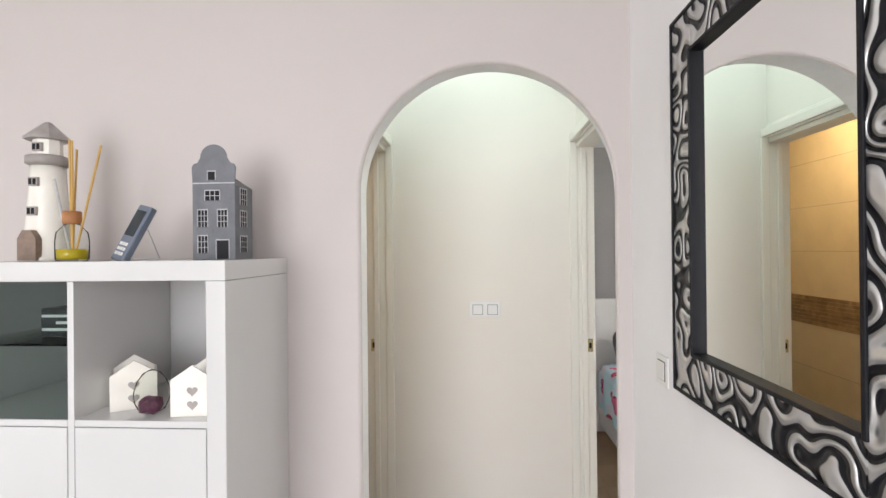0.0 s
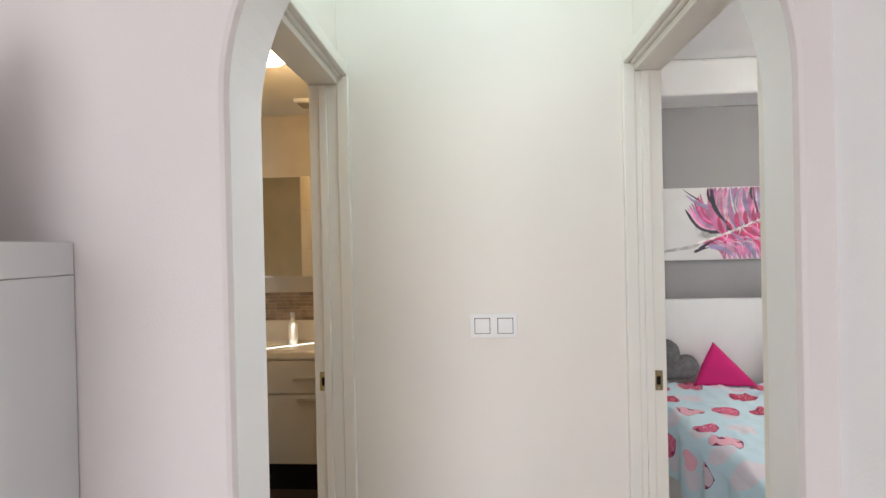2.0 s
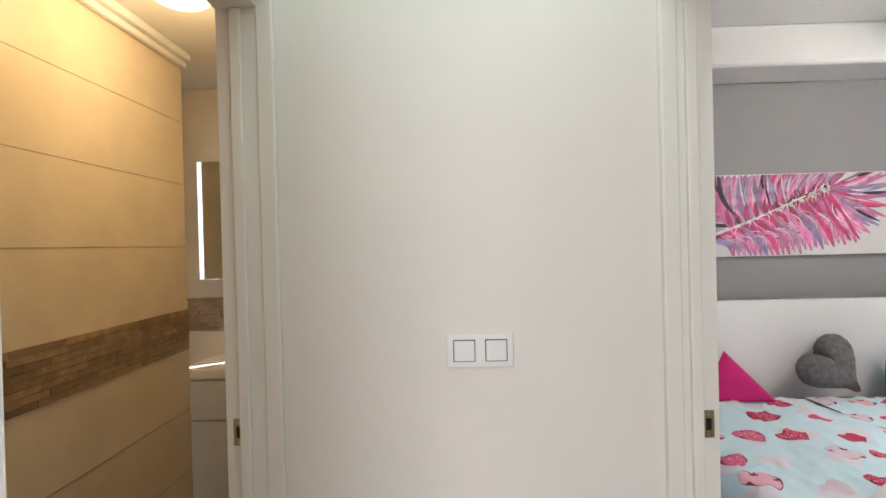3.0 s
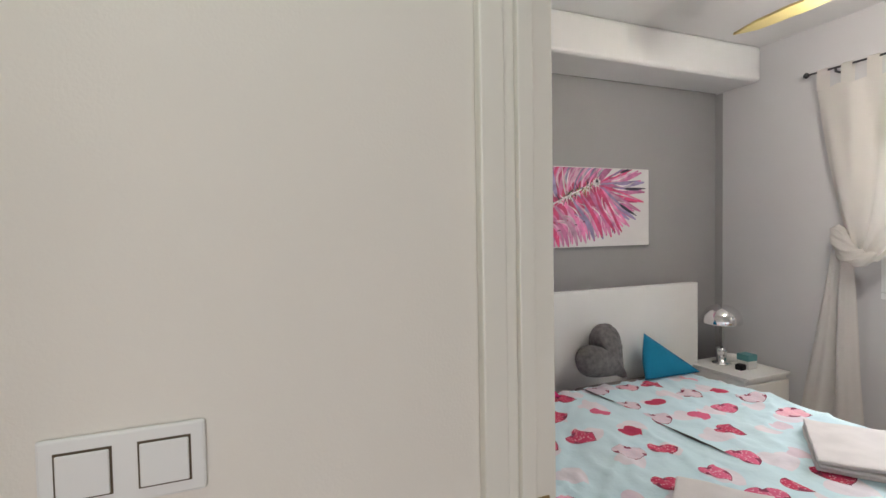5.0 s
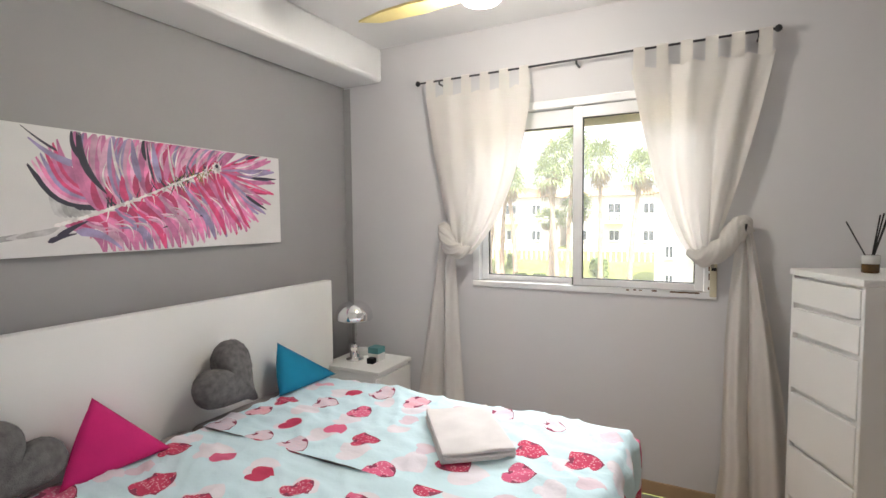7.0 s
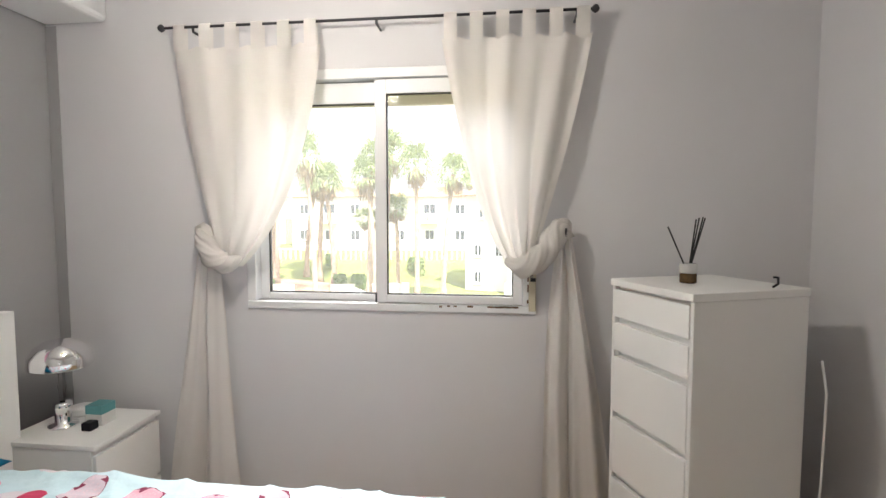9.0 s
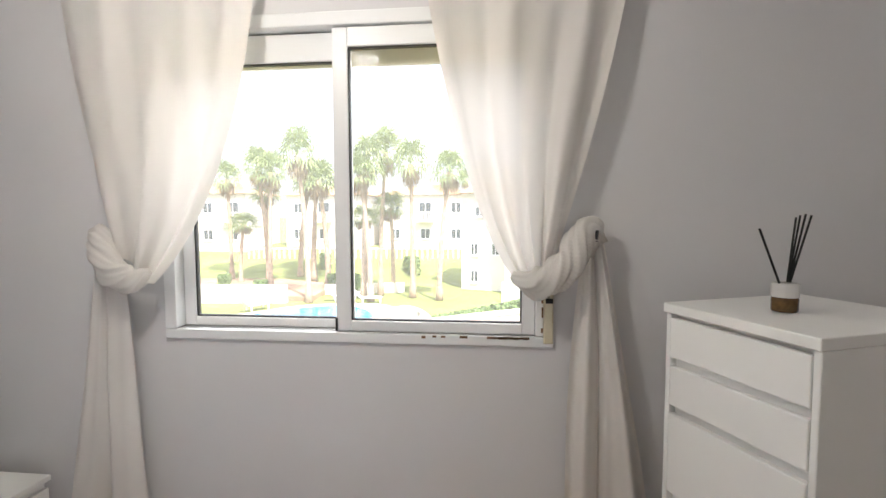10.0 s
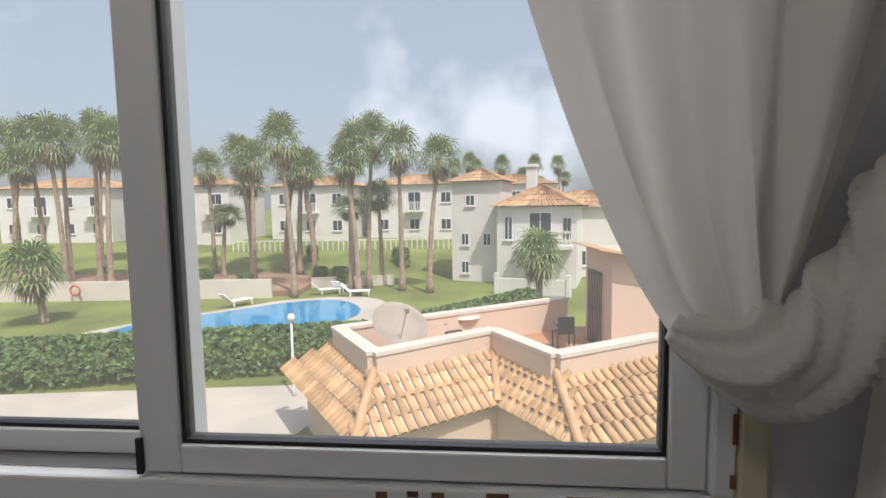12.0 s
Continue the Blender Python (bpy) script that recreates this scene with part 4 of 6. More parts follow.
def stroke(key, p0, p1, bend, width, taper=0.35):
    """A leaf-shaped brush stroke between two points of the canvas (shares of its width and height)."""
    bm = strokes[key]
    layer_no[0] += 1
    yy = PY - 0.0006 - layer_no[0] * 0.0000085
    a, b = Vector((p0[0] * pw, p0[1] * ph_)), Vector((p1[0] * pw, p1[1] * ph_))
    d = b - a
    nrm = Vector((-d.y, d.x)).normalized()
    L, Rr = [], []
    for k in range(9):
        s = k / 8
        c = a.lerp(b, s) + nrm * bend * math.sin(math.pi * s)
        w = width * (math.sin(math.pi * (0.06 + 0.90 * s ** taper)) ** 0.8)
        for lst, sg in ((L, 1), (Rr, -1)):
            q = c + nrm * w * sg
            q = (min(max(q.x, 0.004), pw - 0.004), min(max(q.y, 0.004), ph_ - 0.004))
            lst.append(bm.verts.new((PX0 + q[0], yy, PZ0 + q[1])))
    for k in range(8):
        bm.faces.new((L[k], Rr[k], Rr[k + 1], L[k + 1]))


rnd = random.Random(21)
# soft grey shadow beside the root, then barbs with darker roots, pale streaks and ink rims
for k in range(7):
    stroke("mist", (0.205 + 0.012 * k, 0.30), (0.185 + 0.013 * k, 0.60), 0.012, 0.014)
for k in range(4):
    stroke("ink", (0.255 + 0.012 * k, 0.36), (0.225 + 0.018 * k, 0.58 - 0.04 * k), 0.008, 0.013)
for k in range(8):
    stroke("mist", (0.002 + 0.02 * k, 0.12 + 0.006 * k), (0.06 + 0.02 * k, 0.14 + 0.012 * k), -0.003, 0.010, 1.0)


def barb(root, tip, bend, width, rim, tint):
    """One broad barb: body, dark root, two streaks and an ink rim on one side."""
    dx, dz = tip[0] - root[0], tip[1] - root[1]
    for j in range(3):
        o = (j - 1) * width * 0.42
        stroke(tint if j != 1 else "pink", (root[0] + o * 0.3, root[1]), (tip[0] + o, tip[1] - abs(j - 1) * 0.02), bend + (j - 1) * 0.006, width * 0.52, 0.62)
    stroke("rose", root, (root[0] + dx * 0.45, root[1] + dz * 0.45), bend * 0.6, width * 0.26, 0.5)
    stroke("lilac" if rnd.random() < 0.4 else "pale", (root[0] + dx * 0.35, root[1] + dz * 0.35), (root[0] + dx * 0.95, root[1] + dz * 0.97), bend * 0.8 + 0.010, width * rnd.uniform(0.10, 0.22), 0.6)
    for j in range(2):
        f = rnd.uniform(0.15, 0.4)
        stroke("white" if rnd.random() < 0.6 else "pale", (root[0] + dx * f, root[1] + dz * f), (root[0] + dx * (f + 0.45), root[1] + dz * (f + 0.45)), bend + rnd.uniform(-0.02, 0.02), 0.0035, 0.6)
    if rim:
        stroke("ink", (root[0] + dx * 0.55 + rim * width * 0.35, root[1] + dz * 0.55), (tip[0] + rim * width * 0.55, tip[1] + 0.03 * (1 if dz < 0 else -1)), bend + 0.010 * rim, 0.009, 0.7)


# the loose plume at the root, curling to the upper corner
for k, tint in enumerate(("ink", "pale", "pink", "lilac", "rose", "pink", "rose", "pink")):
    stroke(tint, (0.315, 0.42 + 0.012 * k), (0.135 + 0.010 * k, 0.70 + 0.030 * k), 0.055 - 0.002 * k, 0.018 if k else 0.022, 0.6)
stroke("lilac", (0.25, 0.72), (0.14, 0.90), 0.012, 0.014)
stroke("ink", (0.205, 0.82), (0.125, 0.985), 0.004, 0.005)
stroke("rose", (0.325, 0.44), (0.262, 0.70), 0.03, 0.022)
# upper barbs, cut off by the canvas edge
for k in range(11):
    f = k / 10
    qx, qz = quill(0.40 + 0.56 * f)
    barb((qx, qz), (0.275 + 0.50 * f, 1.06), 0.030 * (1 - f), 0.058, -1 if k in (0, 4) else 0, ("pink", "pale", "lilac", "pale", "pink", "rose")[k % 6])
for j in range(3):
    stroke("ink", (0.325, 0.50), (0.262 - 0.004 * j, 1.02), 0.028 + 0.004 * j, 0.008, 0.8)
for px_, key in ((0.345, "white"), (0.462, "white"), (0.47, "lilac"), (0.45, "ink"), (0.405, "lilac"), (0.52, "white")):
    stroke(key, (px_ + 0.02, 0.62), (px_, 0.98), 0.006, 0.006 if key != "lilac" else 0.015, 0.7)
# lower barbs, sweeping down with round ends
for k in range(11):
    f = k / 10
    qx, qz = quill(0.26 + 0.70 * f)
    barb((qx, qz - 0.02), (0.34 + 0.46 * f, -0.02 + 0.24 * max(0.0, f - 0.25)), 0.060 - 0.035 * f, 0.060, 1 if k in (4, 6, 7, 9, 11) else 0, ("pink", "pale", "pink", "lilac", "rose")[k % 5])
stroke("lilac", (0.24, 0.19), (0.36, 0.03), 0.02, 0.018)
# the tuft round the eye
for k in range(9):
    ang = 0.62 - 1.75 * k / 8
    barb((0.70, 0.76), (0.72 + 0.235 * math.cos(ang), 0.74 + 0.60 * math.sin(ang)), -0.012, 0.044, 1 if k in (0, 3, 6) else 0, ("rose", "pink", "lilac", "pink")[k % 4])
# dark specks along the quill, olive and white flecks near the eye
for k in range(46):
    qx, qz = quill(rnd.uniform(0.40, 0.98))
    ang = rnd.uniform(-2.6, -0.4) if k % 2 else rnd.uniform(0.5, 2.4)
    stroke(("ink", "rose", "ink", "white")[k % 4], (qx, qz), (qx + 0.035 * math.cos(ang), qz + 0.11 * math.sin(ang)), 0.003, rnd.uniform(0.002, 0.005))
for k in range(70):
    qx, qz = quill(rnd.uniform(0.72, 1.04))
    ang = rnd.uniform(0, 6.28)
    stroke(("olive", "white", "ink", "olive", "white")[k % 5], (qx, qz), (qx + 0.032 * math.cos(ang), qz - 0.03 + 0.10 * math.sin(ang)), 0.0, rnd.uniform(0.0016, 0.0042))
for k in range(30):
    a, b = quill(0.20 + k / 30 * 0.68), quill(0.20 + (k + 1.4) / 30 * 0.68)
    stroke("white", a, b, 0, 0.0075 if k < 14 else 0.005, 1.0)
stroke("ink", (0.19, 0.13), (0.27, 0.27), 0.006, 0.012)
stroke("ink", (0.17, 0.11), (0.24, 0.17), 0.004, 0.010)
for key, rr, dz in (("white", 0.034, 0.0), ("mist", 0.022, 0.0), ("ink", 0.013, 0.02)):
    for j in range(8):
        a = j / 8 * 6.283
        stroke(key, (0.70 + rr * math.cos(a) * 0.45, 0.81 + dz + 2.9 * rr * math.sin(a) * 0.45), (0.70 + rr * math.cos(a + 1.3) * 0.62, 0.81 + dz + 2.9 * rr * math.sin(a + 1.3) * 0.62), 0.005, rr * 0.36)
for key, bm in strokes.items():
    tagged(part(key + "_brushwork", bm, PAINTS[key], pt), kind="stuff")

# nightstand with lamp and boxes
t = thing("nightstand", (2.88, 3.70, 0), "white low nightstand with one drawer gap", "nightstand")
part("body", box((2.70, 3.50, 0.0), (3.062, 3.90, 0.552), 0.004), FOIL, t)
part("top", box((2.695, 3.478, 0.5535), (3.066, 3.905, 0.573), 0.003), FOIL, t)
for za, zb in ((0.05, 0.27), (0.285, 0.53)):
    part("drawer", box((2.703, 3.482, za), (3.059, 3.498, zb), 0.003), FOIL, t)
t = thing("table_lamp", (2.86, 3.77, 0.574), "chrome mushroom table lamp on the nightstand", "lamp")
o = (2.86, 3.77, 0.574)
part("base", lathe([(0.055, 0), (0.055, 0.008), (0.03, 0.014), (0.03, 0.075), (0.034, 0.08), (0.034, 0.10), (0.010, 0.108)], 28, o), CHROME, t, smooth=True)
part("stem", lathe([(0.010, 0.109), (0.012, 0.15), (0.016, 0.17), (0.012, 0.20), (0.010, 0.28)], 18, o), CLEAR, t, "clear glass stem", smooth=True)
part("shade", lathe([(0.112, 0.255), (0.118, 0.264), (0.113, 0.305), (0.092, 0.342), (0.058, 0.366), (0.004, 0.376)], 36, o), CHROME, t, "chrome dome shade", smooth=True)
t = thing("card_box", (2.93, 3.66, 0.574), "small teal and white card box on the nightstand", "box")
part("carton", box((2.87, 3.60, 0.5745), (2.945, 3.675, 0.622), 0.001), CARD, t)
part("lid", box((2.869, 3.599, 0.6225), (2.946, 3.676, 0.660), 0.001), BOXTEAL, t)
solid("black_dispenser", box((2.81, 3.60, 0.5745), (2.855, 3.645, 0.610), 0.006), BLACK, "small black plastic box on the nightstand", "box")
solid("round_tin", lathe([(0.045, 0), (0.05, 0.004), (0.05, 0.03), (0.045, 0.035)], 28, (2.985, 3.80, 0.5745)), FOIL, "low white round tin on the nightstand", "tin", smooth=True)

# chest of drawers, set askew in the corner
CM = pose(2.727, 1.430, 0, 0, 0, 22.7)      # middle of its front edge; local x along the front, local y to the back
t = thing("chest_of_drawers", (2.727, 1.430, 0), "tall narrow white chest with six drawers, set askew", "chest of drawers")


def cpart(name, lo, hi, mat, parent, bev=0.003):
    return part(name, box(lo, hi, bev, m=CM), mat, parent)


DEPTH = 0.46
cpart("side", (-0.20, -DEPTH, 0.0), (-0.184, -0.002, 1.206), FOIL, t)
cpart("side", (0.184, -DEPTH, 0.0), (0.20, -0.002, 1.206), FOIL, t)
cpart("back", (-0.1835, -DEPTH, 0.0), (0.1835, -DEPTH + 0.008, 1.206), FOIL, t)
cpart("carcass", (-0.1835, -DEPTH + 0.009, 0.02), (0.1835, -0.021, 1.2055), FOIL, t)
cpart("top", (-0.203, -DEPTH - 0.002, 1.2065), (0.203, 0.006, 1.232), FOIL, t)
zz = 1.194
for hgt in (0.104, 0.104, 0.212, 0.212, 0.212, 0.212):
    cpart("drawer", (-0.1825, -0.018, zz - hgt), (0.1825, 0.0, zz), FOIL, t, 0.003)
    zz -= hgt + 0.022
DPOS = CM @ Vector((0.01, -0.17, 1.2335))
t = thing("reed_diffuser", tuple(DPOS), "small glass diffuser with black reeds on the chest", "diffuser")
part("jar", lathe([(0.026, 0), (0.028, 0.004), (0.028, 0.030), (0.027, 0.034)], 24, tuple(DPOS)), material("amber_glass", (0.10, 0.055, 0.02), 0.08, vary=0.3, scale=60, bump=0.0), t, "amber-filled glass jar", smooth=True)
part("collar", lathe([(0.0285, 0.0345), (0.0285, 0.066), (0.024, 0.068)], 24, tuple(DPOS)), LACQ, t, "white collar")
for dx, dy, h in ((-0.055, 0.09, 0.135), (0.02, -0.028, 0.16), (0.025, -0.04, 0.165), (0.03, -0.055, 0.168), (0.0, -0.05, 0.165)):
    part("reed", tube([DPOS + Vector((0, 0, 0.03)), DPOS + Vector((dx, dy, 0.06 + h))], 0.0026, 6), BLACKREED, t)
CPOS = CM @ Vector((-0.17, -0.36, 1.2335))
bm = tube([CPOS + Vector((-0.03, 0.03, 0.006)), CPOS + Vector((0.0, 0.0, 0.012)), CPOS + Vector((0.02, -0.01, 0.03)), CPOS + Vector((0.03, 0.0, 0.030))], 0.004, 8)
solid("hair_clip", bm, BLACK, "black plastic hair clip on the chest top", "hair clip", smooth=True)
CP = CM @ Vector((-0.21, -DEPTH - 0.02, 0))
solid("cable", tube([CP + Vector((-0.02, -0.01, 1.0)), CP + Vector((-0.05, -0.01, 0.9)), CP + Vector((-0.06, 0, 0.6)), CP + Vector((-0.02, 0, 0.25)), CP + Vector((0, 0, 0.006))], 0.004, 8), FOIL, "white mains cable hanging behind the chest", "cable", smooth=True)

# ceiling fan
t = thing("ceiling_fan", (2.2, 2.62, BC), "ceiling fan with pale wooden blades and a lit glass", "fan")
part("rod", lathe([(0.05, -0.05), (0.06, -0.001)], 24, (2.2, 2.62, BC)), LACQ, t)
part("motor", lathe([(0.07, -0.20), (0.10, -0.17), (0.10, -0.08), (0.05, -0.051)], 30, (2.2, 2.62, BC)), LACQ, t, smooth=True)
part("light_glass", lathe([(0.02, -0.285), (0.07, -0.27), (0.10, -0.235), (0.10, -0.201)], 30, (2.2, 2.62, BC)), FANGLOW, t, smooth=True)
for sg in (1, -1):
    bm = slab([(2.165, 2.62 + sg * 0.10), (2.235, 2.62 + sg * 0.10), (2.262, 2.62 + sg * 0.30), (2.255, 2.62 + sg * 0.50), (2.205, 2.62 + sg * 0.585), (2.165, 2.62 + sg * 0.45), (2.150, 2.62 + sg * 0.30)], "z", 2.318, 2.328)
    part("blade", bm, YELLOWWOOD, t, "pale yellow wooden blade")

BEFORE = set(scene.objects)

# ---------- living room things ----------
# cube shelf unit
KX1, KX0, KY0, KY1, KT = -0.589, -1.365, 1.126, 1.514, 1.472
t = thing("shelf_unit", ((KX0 + KX1) / 2, 1.32, 0), "white gloss cube shelf with open, glazed and doored cells", "shelf")
part("side", box((KX1 - 0.048, KY0, 0.0), (KX1, KY1, KT - 0.0485), 0.002), LACQ, t)
part("side", box((KX0, KY0, 0.0), (KX0 + 0.048, KY1, KT - 0.0485), 0.002), LACQ, t)
part("top_board", box((KX0, KY0, KT - 0.048), (KX1, KY1, KT), 0.002), LACQ, t)
part("bottom_board", box((KX0 + 0.0485, KY0, 0.0), (KX1 - 0.0485, KY1, 0.048), 0.002), LACQ, t)
KM = (KX0 + KX1) / 2
part("divider", box((KM - 0.008, KY0 + 0.002, 0.0485), (KM + 0.008, KY1 - 0.006, KT - 0.0485), 0.001), LACQ, t)
part("back_panel", box((KX0 + 0.0485, KY1 - 0.005, 0.0485), (KX1 - 0.0485, KY1 - 0.001, KT - 0.0485)), LACQ, t)
for zz in (0.386, 0.737, 1.073):
    part("shelf", box((KX0 + 0.0485, KY0 + 0.002, zz), (KM - 0.0085, KY1 - 0.0055, zz + 0.016), 0.001), LACQ, t)
    part("shelf", box((KM + 0.0085, KY0 + 0.002, zz), (KX1 - 0.0485, KY1 - 0.0055, zz + 0.016), 0.001), LACQ, t)
for xa, xb, hx in ((KX0 + 0.05, KM - 0.010, KM - 0.035), (KM + 0.010, KX1 - 0.05, KM + 0.035)):
    for za, zb in ((0.755, 1.071), (0.404, 0.735), (0.05, 0.384)):
        dd = part("door", box((xa, KY0 + 0.001, za), (xb, KY0 + 0.016, zb), 0.002), LACQ, t)
        if za > 0.5:
            part("handle", box((hx - 0.016, KY0 - 0.022, 0.885), (hx + 0.016, KY0 - 0.001, 0.90), 0.004), STEEL, dd, "small metal knob")
gd = part("glass_door", box((KX0 + 0.05, KY0 + 0.003, 1.091), (KM - 0.010, KY0 + 0.007, KT - 0.051)), SMOKE, t, "grey-green glass door")
part("glass_shelf", box((KX0 + 0.05, KY0 + 0.03, 1.262), (KM - 0.010, KY1 - 0.02, 1.268)), CLEAR, t)


def goblet(x, y, z, label):
    g = thing("glass_goblet", (x, y, z), label, "glass", "glasses in the cabinet")
    part("bowl", lathe([(0.030, 0.0), (0.030, 0.003), (0.005, 0.008), (0.005, 0.06), (0.02, 0.07), (0.042, 0.10), (0.045, 0.13), (0.038, 0.16)], 24, (x, y, z)), CLEAR, g, smooth=True)
    part("bauble", lathe([(0.002, 0.085), (0.022, 0.09), (0.03, 0.108), (0.024, 0.126), (0.004, 0.132)], 16, (x, y, z)), BRASS, g, "gold ball", smooth=True)


goblet(KM - 0.06, 1.27, 1.0895, "glass goblet holding a gold ball")
goblet(KM - 0.13, 1.36, 1.0895, "glass goblet behind the glass door")
bx = thing("striped_box", (KM - 0.12, 1.30, 1.2685), "black box with pale stripes on the glass shelf", "box")
part("carton", box((KM - 0.19, 1.25, 1.2685), (KM - 0.035, 1.35, 1.345), 0.004), DARKM, bx)
for k in range(3):
    part("stripe", box((KM - 0.185 + 0.04 * (k % 2), 1.2485, 1.285 + k * 0.018), (KM - 0.04, 1.2497, 1.292 + k * 0.018)), CARD, bx)


def heart_shape(cx, cz, s):
    return [(cx + s * math.sin(a) ** 3, cz + s * (13 * math.cos(a) - 5 * math.cos(2 * a) - 2 * math.cos(3 * a) - math.cos(4 * a)) / 16) for a in [2 * math.pi * k / 24 for k in range(24)]]


def candle_house(x, y, z, turn, label):
    """A small house-shaped tealight holder with heart openings."""
    h = thing("tealight_house", (x, y, z), label, "tealight holder", "white tealight houses in the shelf")
    m = pose(x, y, z, 0, 0, turn)
    w, d, e, r = 0.052, 0.048, 0.090, 0.125
    for yy in (-d, d - 0.004):
        bm = slab([(-w, 0), (w, 0), (w, e), (0, r), (-w, e)], "y", yy, yy + 0.004)
        bmesh.ops.transform(bm, matrix=m, verts=bm.verts)
        part("gable", bm, CERAMIC, h)
    for xx in (-w, w - 0.004):
        part("side_wall", box((xx, -d + 0.0045, 0), (xx + 0.004, d - 0.0045, e), m=m), CERAMIC, h)
    for cz in (0.028, 0.062):
        bm = slab(heart_shape(0.0, cz, 0.013), "y", -d - 0.0012, -d - 0.0002)
        bmesh.ops.transform(bm, matrix=m, verts=bm.verts)
        part("heart_opening", bm, CERGREY, h)
        bm = slab(heart_shape(0.0, cz, 0.012), "x", w + 0.0002, w + 0.0012)
        bmesh.ops.transform(bm, matrix=m, verts=bm.verts)
        part("heart_opening", bm, CERGREY, h)


candle_house(-0.905, 1.25, 1.0895, 35, "white ceramic tealight house with heart cut-outs")
candle_house(-0.70, 1.21, 1.0895, 8, "white ceramic tealight house below a pink ornament")
egg = thing("glass_egg", (-0.808, 1.18, 1.0895), "swirled clear glass egg with dark amethyst base", "ornament")
part("egg", lathe([(0.012, 0.002), (0.030, 0.012), (0.040, 0.035), (0.041, 0.055), (0.034, 0.082), (0.020, 0.102), (0.004, 0.110)], 28, (-0.808, 1.18, 1.0895)), CLEAR, egg, smooth=True)
bm = bmesh.new()
bmesh.ops.create_icosphere(bm, subdivisions=2, radius=0.024)
for v_ in bm.verts:
    v_.co = v_.co * (0.85 + 0.4 * random.Random(int(v_.co.x * 1e4 + v_.co.z * 1e5)).random()) + Vector((-0.808, 1.175, 1.113))
part("crystal", bm, AMETHYST, egg, "dark purple crystal")
pk = thing("pink_ornament", (-0.72, 1.33, 1.0895), "tall red and pink glass ornament behind the tealight house", "ornament")
part("figure", lathe([(0.022, 0.0), (0.020, 0.05), (0.014, 0.10), (0.022, 0.13), (0.026, 0.16), (0.018, 0.185), (0.022, 0.205), (0.010, 0.228)], 18, (-0.72, 1.33, 1.0895)), material("red_pink_glass", (0.62, 0.05, 0.12), 0.25, vary=0.3, scale=40), pk, smooth=True)

# lighthouse
o = (-1.187, 1.30, KT + 0.0005)
t = thing("toy_lighthouse", o, "white and grey ceramic lighthouse standing on the shelf unit", "ornament")
tw = part("tower", lathe([(0.066, 0.0), (0.066, 0.008), (0.058, 0.012), (0.052, 0.10), (0.044, 0.20), (0.041, 0.262)], 28, o), CERAMIC, t, smooth=True)
part("gallery", lathe([(0.042, 0.263), (0.052, 0.268), (0.052, 0.288), (0.042, 0.292)], 28, o), CERGREY, t, "grey gallery", smooth=True)
part("lantern_room", lathe([(0.034, 0.2925), (0.034, 0.335)], 8, o), CERAMIC, t)
part("roof", lathe([(0.056, 0.3355), (0.054, 0.342), (0.010, 0.385), (0.004, 0.388)], 8, o), CERGREY, t, "grey pitched roof")
for zz, rr in ((0.135, 0.052), (0.215, 0.047), (0.312, 0.0345)):
    w = part("window", box((o[0] - 0.013, o[1] - rr - 0.004, o[2] + zz - 0.012), (o[0] + 0.013, o[1] - rr + 0.006, o[2] + zz + 0.012), 0.001), CERGREY, t)
    for sx in (-0.006, 0.006):
        part("pane", box((o[0] + sx - 0.004, o[1] - rr - 0.0055, o[2] + zz - 0.008), (o[0] + sx + 0.004, o[1] - rr - 0.0042, o[2] + zz + 0.008)), BLACK, w)
bm = slab([(o[0] - 0.026, o[2] + 0.002), (o[0] + 0.026, o[2] + 0.002), (o[0] + 0.026, o[2] + 0.06), (o[0] + 0.012, o[2] + 0.083), (o[0] - 0.012, o[2] + 0.083), (o[0] - 0.026, o[2] + 0.06)], "y", o[1] - 0.070, o[1] - 0.050)
part("door", bm, material("brown_glaze", (0.24, 0.17, 0.13), 0.5, vary=0.2, scale=50), t, "brown arched door")

# reed diffuser with yellow oil
o = (-1.075, 1.25, KT + 0.0005)
t = thing("reed_diffuser", o, "glass bottle with yellow oil, wooden cap and reeds", "diffuser")
part("bottle", lathe([(0.034, 0.0), (0.038, 0.004), (0.039, 0.05), (0.036, 0.075), (0.022, 0.092), (0.017, 0.098)], 28, o), CLEAR, t, smooth=True)
part("oil", lathe([(0.033, 0.004), (0.035, 0.006), (0.036, 0.030), (0.034, 0.031)], 28, o), material("yellow_oil_body", (0.50, 0.38, 0.01), 0.1, vary=0.05), t, "yellow oil", smooth=True)
part("cap", lathe([(0.020, 0.0985), (0.022, 0.102), (0.022, 0.130), (0.019, 0.133)], 24, o), CORK, t, "wooden cap", smooth=True)
for dx, dy, h, mat in ((-0.006, 0, 0.325, REED), (0.006, 0.01, 0.30, REED), (0.075, 0.01, 0.31, REED), (0.01, -0.01, 0.32, REED), (-0.05, 0.0, 0.22, WORN)):
    part("reed", tube([(o[0] + dx * 0.12, o[1], o[2] + 0.02), (o[0] + dx, o[1] + dy, o[2] + h)], 0.003, 6), mat, t)

